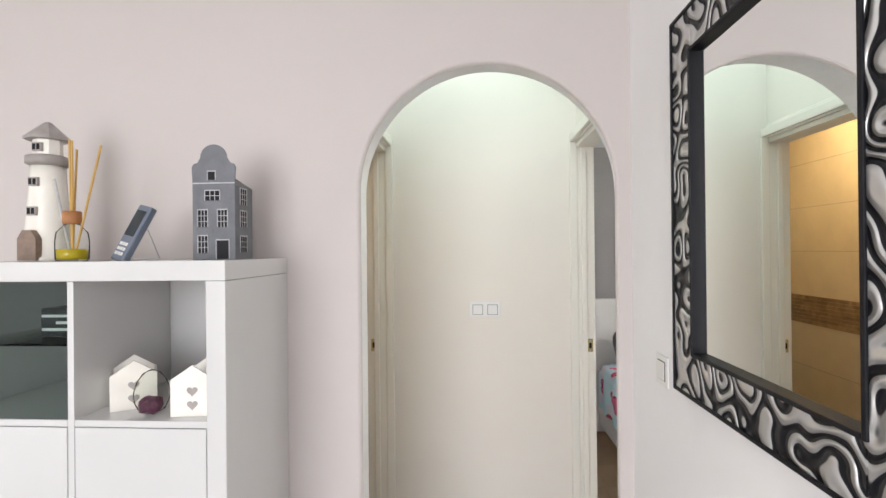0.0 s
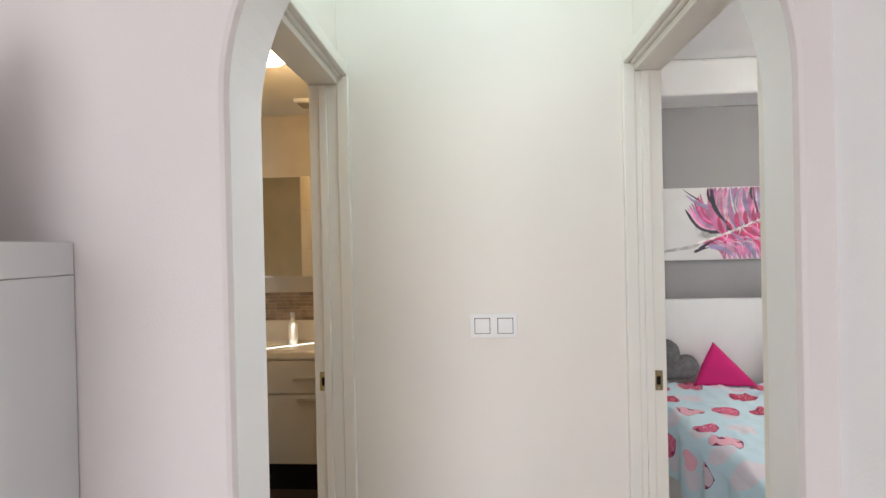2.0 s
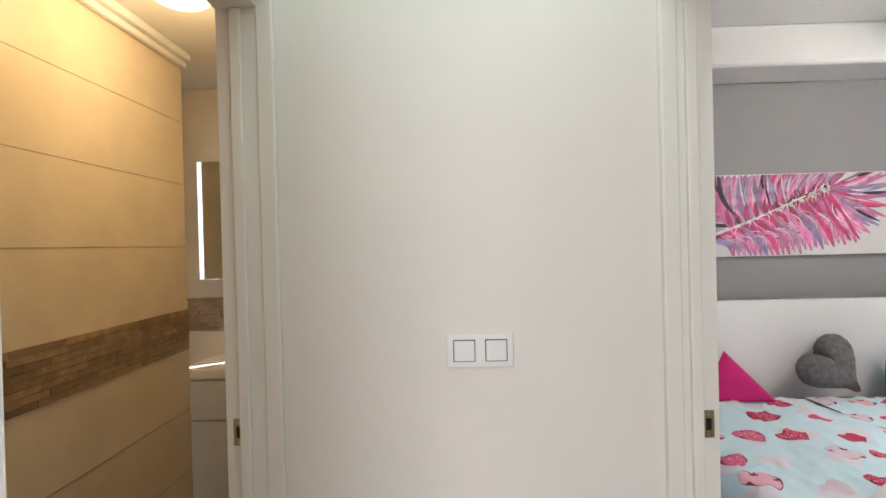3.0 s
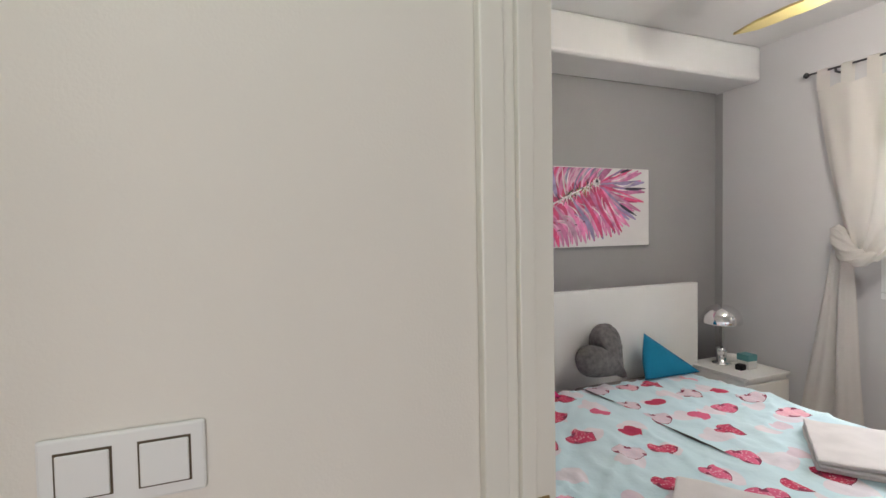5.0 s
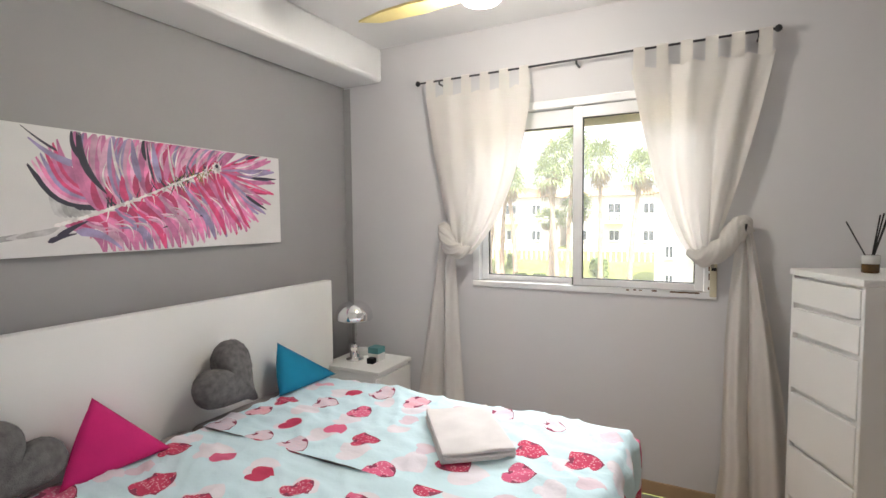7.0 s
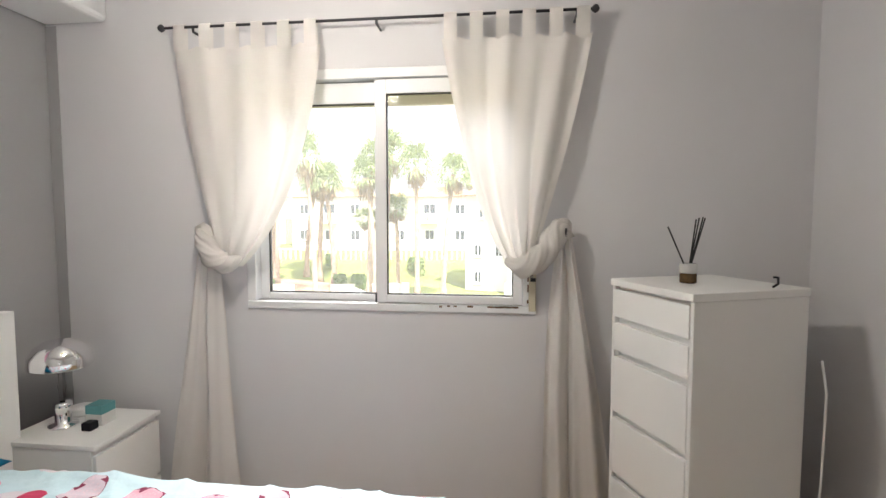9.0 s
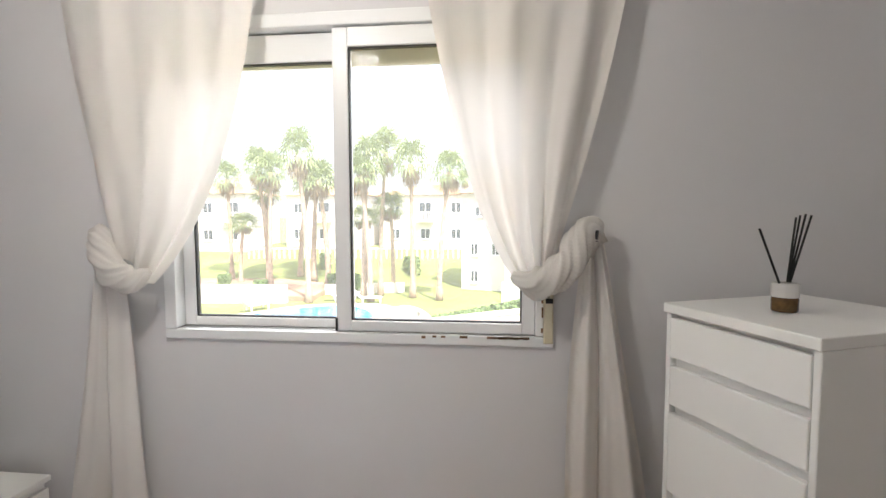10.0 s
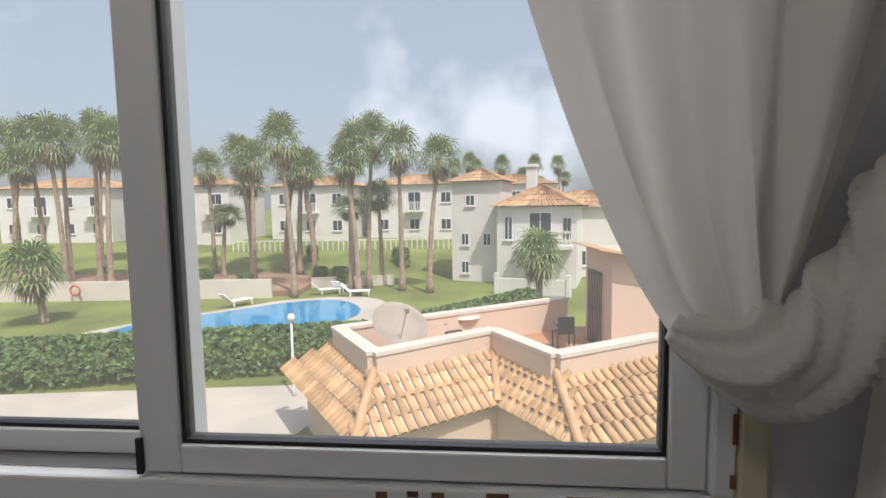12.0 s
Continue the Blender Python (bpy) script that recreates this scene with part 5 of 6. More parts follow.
# handset on a wire stand
m = pose(-0.955, 1.25, KT + 0.002, -22, 0, -16) @ pose(0, 0, 0, 0, 13, 0)
t = thing("cordless_phone", (-0.955, 1.25, KT), "grey-blue handset leaning on a wire stand", "phone")
part("body", box((-0.026, 0.0, 0.0), (0.026, 0.022, 0.165), 0.005, m=m), PHONEM, t)
part("screen", box((-0.019, -0.0012, 0.072), (0.019, -0.0002, 0.148), m=m), SCREEN, t)
for r in range(3):
    for k in range(3):
        part("key", box((-0.016 + k * 0.0115, -0.0016, 0.015 + r * 0.014), (-0.008 + k * 0.0115, -0.0002, 0.024 + r * 0.014), m=m), CARD, t)
part("wire_stand", tube([(-0.90, 1.30, KT + 0.085), (-0.885, 1.33, KT + 0.003), (-0.905, 1.335, KT + 0.003), (-0.94, 1.30, KT + 0.003)], 0.0018, 6), STEEL, t)

# canal house lantern
t = thing("house_lantern", (-0.70, 1.30, KT), "grey metal lantern shaped as a gabled town house", "lantern")
hx0, hx1, hy0, hy1, hz = -0.761, -0.643, 1.285, 1.385, KT + 0.0005
front = [(hx0, hz), (hx1, hz), (hx1, hz + 0.205), (hx1 + 0.002, hz + 0.250), (hx1 - 0.003, hz + 0.258), (hx1 - 0.014, hz + 0.262)]
for k in range(13):
    a = math.pi * k / 12
    front.append(((hx0 + hx1) / 2 + 0.037 * math.cos(a), hz + 0.275 + 0.036 * math.sin(a)))
front += [(hx0 + 0.014, hz + 0.262), (hx0 + 0.003, hz + 0.258), (hx0 - 0.002, hz + 0.250), (hx0, hz + 0.205)]
fr = part("front_gable", slab(front, "y", hy0, hy0 + 0.004), SLATE, t)
part("back_wall", slab([(hx0, hz), (hx1, hz), (hx1, hz + 0.20), ((hx0 + hx1) / 2, hz + 0.24), (hx0, hz + 0.20)], "y", hy1, hy1 + 0.004), SLATE, t)
sd = part("side_wall", box((hx1 - 0.004, hy0 + 0.0045, hz), (hx1, hy1 - 0.0005, hz + 0.20)), SLATE, t)
part("side_wall", box((hx0, hy0 + 0.0045, hz), (hx0 + 0.004, hy1 - 0.0005, hz + 0.20)), SLATE, t)
bm = slab([(hx0 - 0.001, hz + 0.2005), (hx1 + 0.001, hz + 0.2005), ((hx0 + hx1) / 2, hz + 0.2405)], "y", hy0 + 0.0045, hy1 - 0.0005)
part("roof", bm, SLATE, t)


def small_window(x, z, w, h, cols, rows, parent, side=False):
    def bx_(a0, a1, b0, b1, depth0, depth1):
        if side:
            return box((hx1 + depth0, a0, b0), (hx1 + depth1, a1, b1))
        return box((a0, hy0 - depth1, b0), (a1, hy0 - depth0, b1))
    win = part("window", bx_(x - w / 2, x + w / 2, z - h / 2, z + h / 2, 0.0003, 0.0010), BLACK, parent)
    bm = bx_(x - w / 2 - 0.002, x - w / 2, z - h / 2, z + h / 2, 0.0003, 0.0022)
    join(bm, bx_(x + w / 2, x + w / 2 + 0.002, z - h / 2, z + h / 2, 0.0003, 0.0022))
    join(bm, bx_(x - w / 2 - 0.002, x + w / 2 + 0.002, z + h / 2, z + h / 2 + 0.003, 0.0003, 0.0024))
    for c in range(1, cols):
        xx = x - w / 2 + w * c / cols
        join(bm, bx_(xx - 0.0008, xx + 0.0008, z - h / 2, z + h / 2, 0.0011, 0.0018))
    for r in range(1, rows):
        zz_ = z - h / 2 + h * r / rows
        join(bm, bx_(x - w / 2, x + w / 2, zz_ - 0.0008, zz_ + 0.0008, 0.0011, 0.0018))
    part("glazing_grid", bm, WORN, win, "worn pale metal edges")


cx = (hx0 + hx1) / 2
small_window(cx - 0.005, hz + 0.226, 0.020, 0.022, 1, 1, t)
small_window(cx - 0.003, hz + 0.172, 0.040, 0.026, 3, 2, t)
for zz in (0.110, 0.040):
    small_window(cx - 0.030, hz + zz, 0.026, 0.046, 3, 3, t)
small_window(cx + 0.025, hz + 0.110, 0.026, 0.046, 3, 3, t)
small_window(cx + 0.025, hz + 0.026, 0.034, 0.050, 1, 1, t)
for yy in (1.332,):
    for zz in (0.172, 0.110, 0.040):
        small_window(yy, hz + zz, 0.036, 0.044, 3, 3, t, True)
part("string_course", box((hx0 - 0.001, hy0 - 0.0025, hz + 0.2045), (hx1 + 0.001, hy0 - 0.0003, hz + 0.2075)), WORN, t)

# switches
def switch(name, place, cols, axis, label):
    x, y, z = place
    s = thing(name, place, label, "switch")
    w, h = 0.071 * cols / 2 + 0.003, 0.038
    def bx_(a0, a1, b0, b1, d0, d1, bev):
        if axis == "y":
            return box((x + a0, y - d1, z + b0), (x + a1, y - d0, z + b1), bev)
        return box((x - d1, y + a0, z + b0), (x - d0, y + a1, z + b1), bev)
    part("plate", bx_(-w, w, -h, h, 0.0003, 0.007, 0.003), SWITCH, s)
    for k in range(cols):
        c = (k - (cols - 1) / 2) * 0.071
        part("rocker_gap", bx_(c - 0.0245, c + 0.0245, -0.0245, 0.0245, 0.0071, 0.0076, 0), EDGE, s)
        part("rocker", bx_(c - 0.0225, c + 0.0225, -0.0225, 0.0225, 0.0077, 0.011, 0.0015), SWITCH, s)


switch("light_switch", (0.049, HY, 1.204), 2, "y", "white double light switch on the hall wall")
switch("light_switch", (RW, 1.272, 1.183), 1, "x", "white single light switch beside the mirror")

# mirror with black and silver frame
MY1, MY0, MZ0, MZ1, FW = 1.153, 0.512, 1.174, 1.998, 0.092
t = thing("wall_mirror", (RW, (MY0 + MY1) / 2, MZ0), "tall wall mirror in a black frame with silver swirls", "mirror")
part("glass", box((RW - 0.008, MY0 + FW - 0.005, MZ0 + FW - 0.005), (RW - 0.004, MY1 - FW + 0.005, MZ1 - FW + 0.005)), MIRROR, t)
fx = RW - 0.020
rails = {"rail_far": ((MY1 - FW, MZ0), (MY1, MZ1)), "rail_near": ((MY0, MZ0), (MY0 + FW, MZ1)), "rail_bottom": ((MY0 + FW, MZ0), (MY1 - FW, MZ0 + FW)), "rail_top": ((MY0 + FW, MZ1 - FW), (MY1 - FW, MZ1))}
for nm, (lo, hi) in rails.items():
    part(nm, box((fx, lo[0], lo[1]), (RW - 0.0005, hi[0], hi[1]), 0.002), SWIRL, t)


for nm, lo, hi in (("lip_outer", (MY0 - 0.004, MZ0 - 0.004), (MY1 + 0.004, MZ1 + 0.004)), ("lip_inner", (MY0 + FW - 0.004, MZ0 + FW - 0.004), (MY1 - FW + 0.004, MZ1 - FW + 0.004))):
    w = 0.008
    for a, b in (((lo[0], lo[1]), (lo[0] + w, hi[1])), ((hi[0] - w, lo[1]), (hi[0], hi[1])), ((lo[0] + w, lo[1]), (hi[0] - w, lo[1] + w)), ((lo[0] + w, hi[1] - w), (hi[0] - w, hi[1]))):
        part(nm, box((fx - 0.004, a[0], a[1]), (RW - 0.0005, b[0], b[1]), 0.0015), BLACK, t, "black moulded lip")

LIVING = set(scene.objects) - BEFORE

# ---------- outdoors ----------
GZ = -4.0
GRASS = material("lawn", (0.17, 0.20, 0.05), 0.95, vary=0.35, scale=0.25, bump=0.6, fine=8)
PAVE = material("pale_paving", (0.50, 0.45, 0.38), 0.8, vary=0.12, scale=0.6, bump=0.2, fine=20)
EARTH = material("red_earth", (0.30, 0.19, 0.12), 0.95, vary=0.25, scale=0.5, bump=0.5, fine=10)
WATER = material("pool_water", (0.015, 0.27, 0.52), 0.05, vary=0.08, scale=1, bump=0.2, fine=3)
HOUSEW = material("white_render", (0.70, 0.67, 0.63), 0.85, vary=0.06, scale=0.6, bump=0.2, fine=20)
HOUSEC = material("peach_render", (0.66, 0.50, 0.39), 0.85, vary=0.06, scale=0.6, bump=0.2, fine=20)
TERRA = material("terracotta_floor", (0.46, 0.24, 0.13), 0.7, vary=0.15, scale=2, bump=0.2, fine=30)
ROOFT = material("clay_tile", (0.52, 0.32, 0.16), 0.8, vary=0.2, scale=6, bump=0.4, fine=60, random_by="object")
ROOFM = material("clay_roof", (0.46, 0.29, 0.16), 0.85, vary=0.22, scale=2.5, bump=0.5, fine=12, random_by="island")
DARKWIN = material("dark_pane", (0.05, 0.06, 0.07), 0.1, vary=0.1)
HEDGE = material("hedge_leaf", (0.13, 0.20, 0.06), 0.7, vary=0.3, scale=3, bump=0.3, random_by="island")
FROND = material("palm_leaf", (0.20, 0.26, 0.09), 0.6, vary=0.25, scale=2, bump=0.1, random_by="island")
DEADF = material("dry_palm_leaf", (0.22, 0.16, 0.09), 0.9, vary=0.3, scale=2, random_by="island")
BARK = material("palm_bark", (0.34, 0.25, 0.18), 0.95, vary=0.3, scale=4, bump=1.0, fine=14)
AWNING = material("orange_awning", (0.62, 0.30, 0.10), 0.8)
GARDENW = material("garden_wall_render", (0.62, 0.56, 0.48), 0.85, vary=0.08, scale=0.8)

OX, OY = 2.594, 2.065
FWD, RGT = Vector((0.9964, 0.0849)), Vector((0.0849, -0.9964))


def out(d, r, z=GZ):
    """A place d metres ahead of the window and r metres to its right."""
    p = Vector((OX, OY)) + FWD * d + RGT * r
    return (p.x, p.y, z)


def ground_height(d, r):
    rise = max(0.0, min(1.0, (d - 34) / 22))
    return GZ + 2.3 * rise * rise * (3 - 2 * rise)


bm = bmesh.new()
rows = []
for d in (4, 10, 16, 22, 28, 34, 37, 40, 43, 46, 49, 52, 56, 64, 80, 140, 400, 1500):
    rows.append([bm.verts.new(out(d, r * max(1, d / 60), ground_height(d, r))) for r in (-90, -60, -40, -30, -20, -10, 0, 10, 20, 30, 45, 70, 95)])
for a, b in zip(rows, rows[1:]):
    for k in range(len(a) - 1):
        bm.faces.new((a[k], a[k + 1], b[k + 1], b[k]))
solid("ground", bm, GRASS, "sloping lawn of the gardens", "lawn", "structure", smooth=True)


def flat(name, pts, z0, z1, mat, label, category):
    return solid(name, slab([out(d, r)[:2] for d, r in pts], "z", z0, z1), mat, label, category, "structure")


def smooth_loop(pts, n=8):
    res = []
    m = len(pts)
    for i in range(m):
        p0, p1, p2, p3 = (Vector(pts[(i + k - 1) % m]) for k in range(4))
        for j in range(n):
            k = j / n
            q = 0.5 * ((2 * p1) + (p2 - p0) * k + (2 * p0 - 5 * p1 + 4 * p2 - p3) * k * k + (3 * p1 - p0 - 3 * p2 + p3) * k ** 3)
            res.append((q.x, q.y))
    return res


flat("pavement_path", [(11.5, -22), (11.3, -3.6), (13.2, -2.9), (14.6, -4), (13.6, -22)], GZ - 0.02, GZ + 0.03, PAVE, "pale sandy path below the hedge", "path")
POOL = [(20.8, -14.6), (21.6, -9.5), (22.6, -5.2), (25.5, -4.4), (28.2, -6.2), (27.6, -9.0), (25.4, -11.4), (23.2, -14.2)]
flat("pavement_pool", smooth_loop([(d + (1.0 if d > 24 else -0.9), r * 1.0 + (1.3 if r > -7 else -1.2 if r < -13 else 0)) for d, r in POOL]), GZ - 0.02, GZ + 0.04, PAVE, "pale paving round the pool", "paving")
flat("water_pool", smooth_loop(POOL), GZ - 0.01, GZ + 0.06, WATER, "bright blue curved swimming pool", "pool")
flat("ground_earth", [(30, -34), (30, -9), (36, -9), (39, -14), (42, -34)], GZ - 0.02, GZ + 0.34, EARTH, "bare reddish earth under the palms", "earth bed")
for a, b, h in (((29.2, -34), (29.6, -10.5), 1.15), ((33, -9.0), (34, -3.5), 0.7)):
    p, q = Vector(out(*a)), Vector(out(*b))
    dv = (q - p).normalized()
    nv = Vector((-dv.y, dv.x, 0)) * 0.12
    solid("garden_wall", slab([(p - nv)[:2], (q - nv)[:2], (q + nv)[:2], (p + nv)[:2]], "z", GZ, GZ + h), GARDENW, "low pale rendered garden wall", "wall")
rb = thing("life_ring", out(28.9, -22.0, GZ + 0.7), "red and white life ring on the garden wall", "life ring")
c_ = Vector(out(28.95, -22.0, GZ + 0.7))
part("ring", tube([c_ + Vector((0, 0.30 * math.cos(a), 0.30 * math.sin(a))) for a in [2 * math.pi * k / 20 for k in range(21)]], 0.06, 8), material("red_float", (0.5, 0.12, 0.08), 0.6), rb, smooth=True)


def leafy(name, boxes, count, size, mat, label, category, kind="", seed=1):
    """A hedge or bush of many small leaf clumps."""
    r = random.Random(seed)
    bm = bmesh.new()
    for (d0, r0, d1, r1, z0, z1, wid) in boxes:
        L = math.hypot(d1 - d0, r1 - r0)
        for _ in range(count):
            s = r.random()
            ang = r.uniform(0, math.pi)
            rad = math.sqrt(r.random()) if r.random() < 0.3 else 1.0
            off = math.cos(ang) * wid * rad
            zz = z0 + (z1 - z0) * (abs(math.sin(ang)) ** 0.5) * rad + r.uniform(-0.08, 0.08)
            px, py, _z = out(d0 + (d1 - d0) * s - off * (r1 - r0) / max(L, 0.01), r0 + (r1 - r0) * s + off * (d1 - d0) / max(L, 0.01))
            c = Vector((px, py, zz))
            for _k in range(2):
                u = Vector((r.uniform(-1, 1), r.uniform(-1, 1), r.uniform(-1, 1))).normalized() * size
                v = Vector((r.uniform(-1, 1), r.uniform(-1, 1), r.uniform(-1, 1))).normalized() * size * 0.6
                bm.faces.new([bm.verts.new(c - u), bm.verts.new(c + v), bm.verts.new(c + u), bm.verts.new(c - v)])
    return solid(name, bm, mat, label, category, kind)


leafy("hedge", [(14.4, -16, 16.6, -2.6, GZ, GZ + 1.45, 0.7)], 7000, 0.11, HEDGE, "clipped green hedge with a few pale flowers", "hedge", "stuff", 2)
leafy("hedge", [(16.6, -2.6, 23.5, 4.2, GZ, GZ + 1.35, 0.7)], 4200, 0.11, HEDGE, "clipped green hedge behind the terrace", "hedge", "stuff", 3)
for k, (d, r, h, w) in enumerate(((33.5, -7.5, 1.3, 1.0), (35, -9.3, 1.1, 0.9), (36, -18, 0.9, 0.8), (41, -4, 1.4, 1.5), (43, -12, 1.2, 1.2), (33, -14, 0.9, 0.9))):
    leafy("bush", [(d, r, d + 0.3, r + 0.8, ground_height(d, r), ground_height(d, r) + h, w)], 700, 0.12, HEDGE, "rounded green garden bush", "bush", "", 10 + k)

# palms
PALMS = []


def palm(height, seed):
    r = random.Random(seed)
    t = thing("palm_tree", (0, 0, 0), "tall fan palm with a shaggy crown", "palm tree", "palms round the pool")
    lean = Vector((r.uniform(-0.9, 0.9), r.uniform(-0.9, 0.9), 0))
    pts, rad = [], []
    for k in range(15):
        s = k / 14
        pts.append(lean * s * s + Vector((0, 0, height * s)))
        rad.append((0.23 - 0.09 * s + 0.10 * max(0, 1 - s * 8)) * (1 + 0.10 * math.sin(k * 2.3)) + (0.09 if s > 0.86 else 0))
    part("trunk", tube(pts, rad, 10), BARK, t, smooth=True)
    top = pts[-1]

    def fronds(bm, n, up, ln, droop):
        for k in range(n):
            a = 2.39996 * k + r.uniform(-0.2, 0.2)
            el = lerp(up[0], up[1], (k + 0.5) / n)
            d = Vector((math.cos(a) * math.cos(el), math.sin(a) * math.cos(el), math.sin(el)))
            L = ln * r.uniform(0.8, 1.1)
            hub = top + d * L * 0.52
            side = d.cross(Vector((0, 0, 1)))
            side = side.normalized() if side.length > 0.01 else Vector((1, 0, 0))
            nrm = side.cross(d)
            w = 0.022
            bm.faces.new([bm.verts.new(p) for p in (top - side * w, top + side * w, hub + side * w, hub - side * w)])
            for j in range(11):
                b = lerp(-1.75, 1.75, j / 10)
                q = d * math.cos(b) + side * math.sin(b)
                bl = L * 0.62 * (0.72 + 0.28 * math.cos(b))
                mid = hub + q * bl * 0.55 + nrm * 0.03
                tip = hub + q * bl - Vector((0, 0, droop * bl * r.uniform(0.5, 1.1)))
                sd = (nrm.cross(q)).normalized() * 0.055
                bm.faces.new([bm.verts.new(p) for p in (hub, mid + sd, tip, mid - sd)])
    bm = bmesh.new()
    fronds(bm, 44, (1.35, -0.4), 1.95, 0.4)
    part("crown", bm, FROND, t)
    bm = bmesh.new()
    fronds(bm, 16, (-0.6, -1.3), 1.3, 0.5)
    part("dry_skirt", bm, DEADF, t, "hanging dry brown fronds")
    return t


def plant_palm(k, d, r, h, sc=1.0):
    base = PALMS[k % len(PALMS)]
    s = h / (8.0 if k % len(PALMS) < 3 else 4.0)
    p = out(d, r, ground_height(d, r) + 0.03)
    m = pose(*p, 0, 0, (k * 73) % 360)
    ob = copy_thing(base, m)
    ob.scale = (0.8 * sc, 0.8 * sc, s)
    return ob


for k, (d, r, h) in enumerate(((31.5, -4.6, 8.0), (32.0, -5.6, 8.0), (30.0, -9.3, 8.0))):
    PALMS.append(palm(h, 40 + k))
PLACES = [(29.5, -9.1, 9.2), (31, -5.9, 9.0), (30.2, -5.3, 8.0), (32.5, -5.0, 9.7), (31.5, -2.7, 8.8), (30.5, -0.9, 8.2), (34, -4.3, 6.0),
          (36, -6.6, 5.2), (37, -14.5, 9.0), (39, -15.2, 7.0), (37, -16.7, 4.7), (34, -13.2, 8.6), (34, -24.0, 10.2), (33, -25.6, 9.8), (35, -26.8, 10.0),
          (36, -29.3, 10.2), (32, -21.9, 9.6), (38, -22.6, 10.0), (40, -28.0, 9.8), (37, -32.0, 10), (34, -29.9, 8.5), (35, -19.6, 8.8), (39, -18.3, 8.2), (41, -25.5, 9.6),
          (75, 9.4, 9.0), (82, 14.8, 9.6), (80, 19.0, 9.4), (84, 13.0, 8.0), (78, 4.6, 9.6), (88, 21, 7.6), (80, 2.4, 9), (90, 17.5, 7), (86, 6.5, 9.5)]
for k, (d, r, h) in enumerate(PLACES):
    plant_palm(k, d, r, h)
for k, (d, r, h) in enumerate(((23.5, -19.5, 2.5), (25.5, 5.0, 2.7))):
    young = palm(h, 60 + k)
    young.matrix_basis = pose(*out(d, r, ground_height(d, r)), 0, 0, 40 * k)
    young.scale = (0.85, 0.85, 1.0)
    young["label"] = "low young fan palm"
for p_ in PALMS:
    p_.matrix_basis = pose(*out(36 + 2 * PALMS.index(p_), -9.5 - 1.7 * PALMS.index(p_), ground_height(38, 0) + 0.0)) 


# houses
def facade_window(parent, m, x, z, w, h, y=0.0):
    """A framed window in the wall y = 0 of the house's own axes, facing -y."""
    win = part("window", box((x - w / 2, y - 0.04, z), (x + w / 2, y - 0.005, z + h), m=m), PVC, parent)
    part("pane", box((x - w / 2 + 0.07, y - 0.05, z + 0.07), (x - 0.03, y - 0.041, z + h - 0.07), m=m), DARKWIN, win)
    part("pane", box((x + 0.03, y - 0.05, z + 0.07), (x + w / 2 - 0.07, y - 0.041, z + h - 0.07), m=m), DARKWIN, win)
    part("sill", box((x - w / 2 - 0.06, y - 0.12, z - 0.08), (x + w / 2 + 0.06, y - 0.003, z - 0.001), m=m), HOUSEW, win)


def hip_roof(parent, m, x0, x1, y0, y1, z, rise, over=0.4):
    """A hipped roof with courses of round clay tiles."""
    bm = bmesh.new()
    x0, x1, y0, y1 = x0 - over, x1 + over, y0 - over, y1 + over
    hw = min(x1 - x0, y1 - y0) / 2
    if x1 - x0 > y1 - y0:
        ra, rb_ = Vector((x0 + hw, (y0 + y1) / 2, z + rise)), Vector((x1 - hw, (y0 + y1) / 2, z + rise))
    else:
        ra, rb_ = Vector(((x0 + x1) / 2, y0 + hw, z + rise)), Vector(((x0 + x1) / 2, y1 - hw, z + rise))
    A, B, C, D = Vector((x0, y0, z)), Vector((x1, y0, z)), Vector((x1, y1, z)), Vector((x0, y1, z))
    quads = ((A, B, rb_, ra), (B, C, rb_, rb_), (C, D, ra, rb_), (D, A, ra, ra)) if x1 - x0 > y1 - y0 else ((A, B, ra, ra), (B, C, rb_, ra), (C, D, rb_, rb_), (D, A, ra, rb_))
    for P, Q, R, S in quads:
        n = max(4, int((Q - P).length / 0.24))
        up = (R - P).cross(Q - P).normalized()
        if up.z < 0:
            up = -up
        for i in range(n):
            for k0 in range(4):
                s0, s1, s2 = i / n, (i + 0.5) / n, (i + 1) / n
                for sa, sb, ha, hb in ((s0, s1, 0.0, 0.07), (s1, s2, 0.07, 0.0)):
                    v = []
                    for s, f, h in ((sa, k0 / 4, ha), (sb, k0 / 4, hb), (sb, (k0 + 1) / 4, hb), (sa, (k0 + 1) / 4, ha)):
                        p = P.lerp(Q, s).lerp(S.lerp(R, s), f) + up * (h + 0.03 * (1 if f == k0 / 4 else 0))
                        v.append(bm.verts.new(m @ p))
                    bm.faces.new(v)
    part("roof", bm, ROOFM, parent, "clay tile roof")


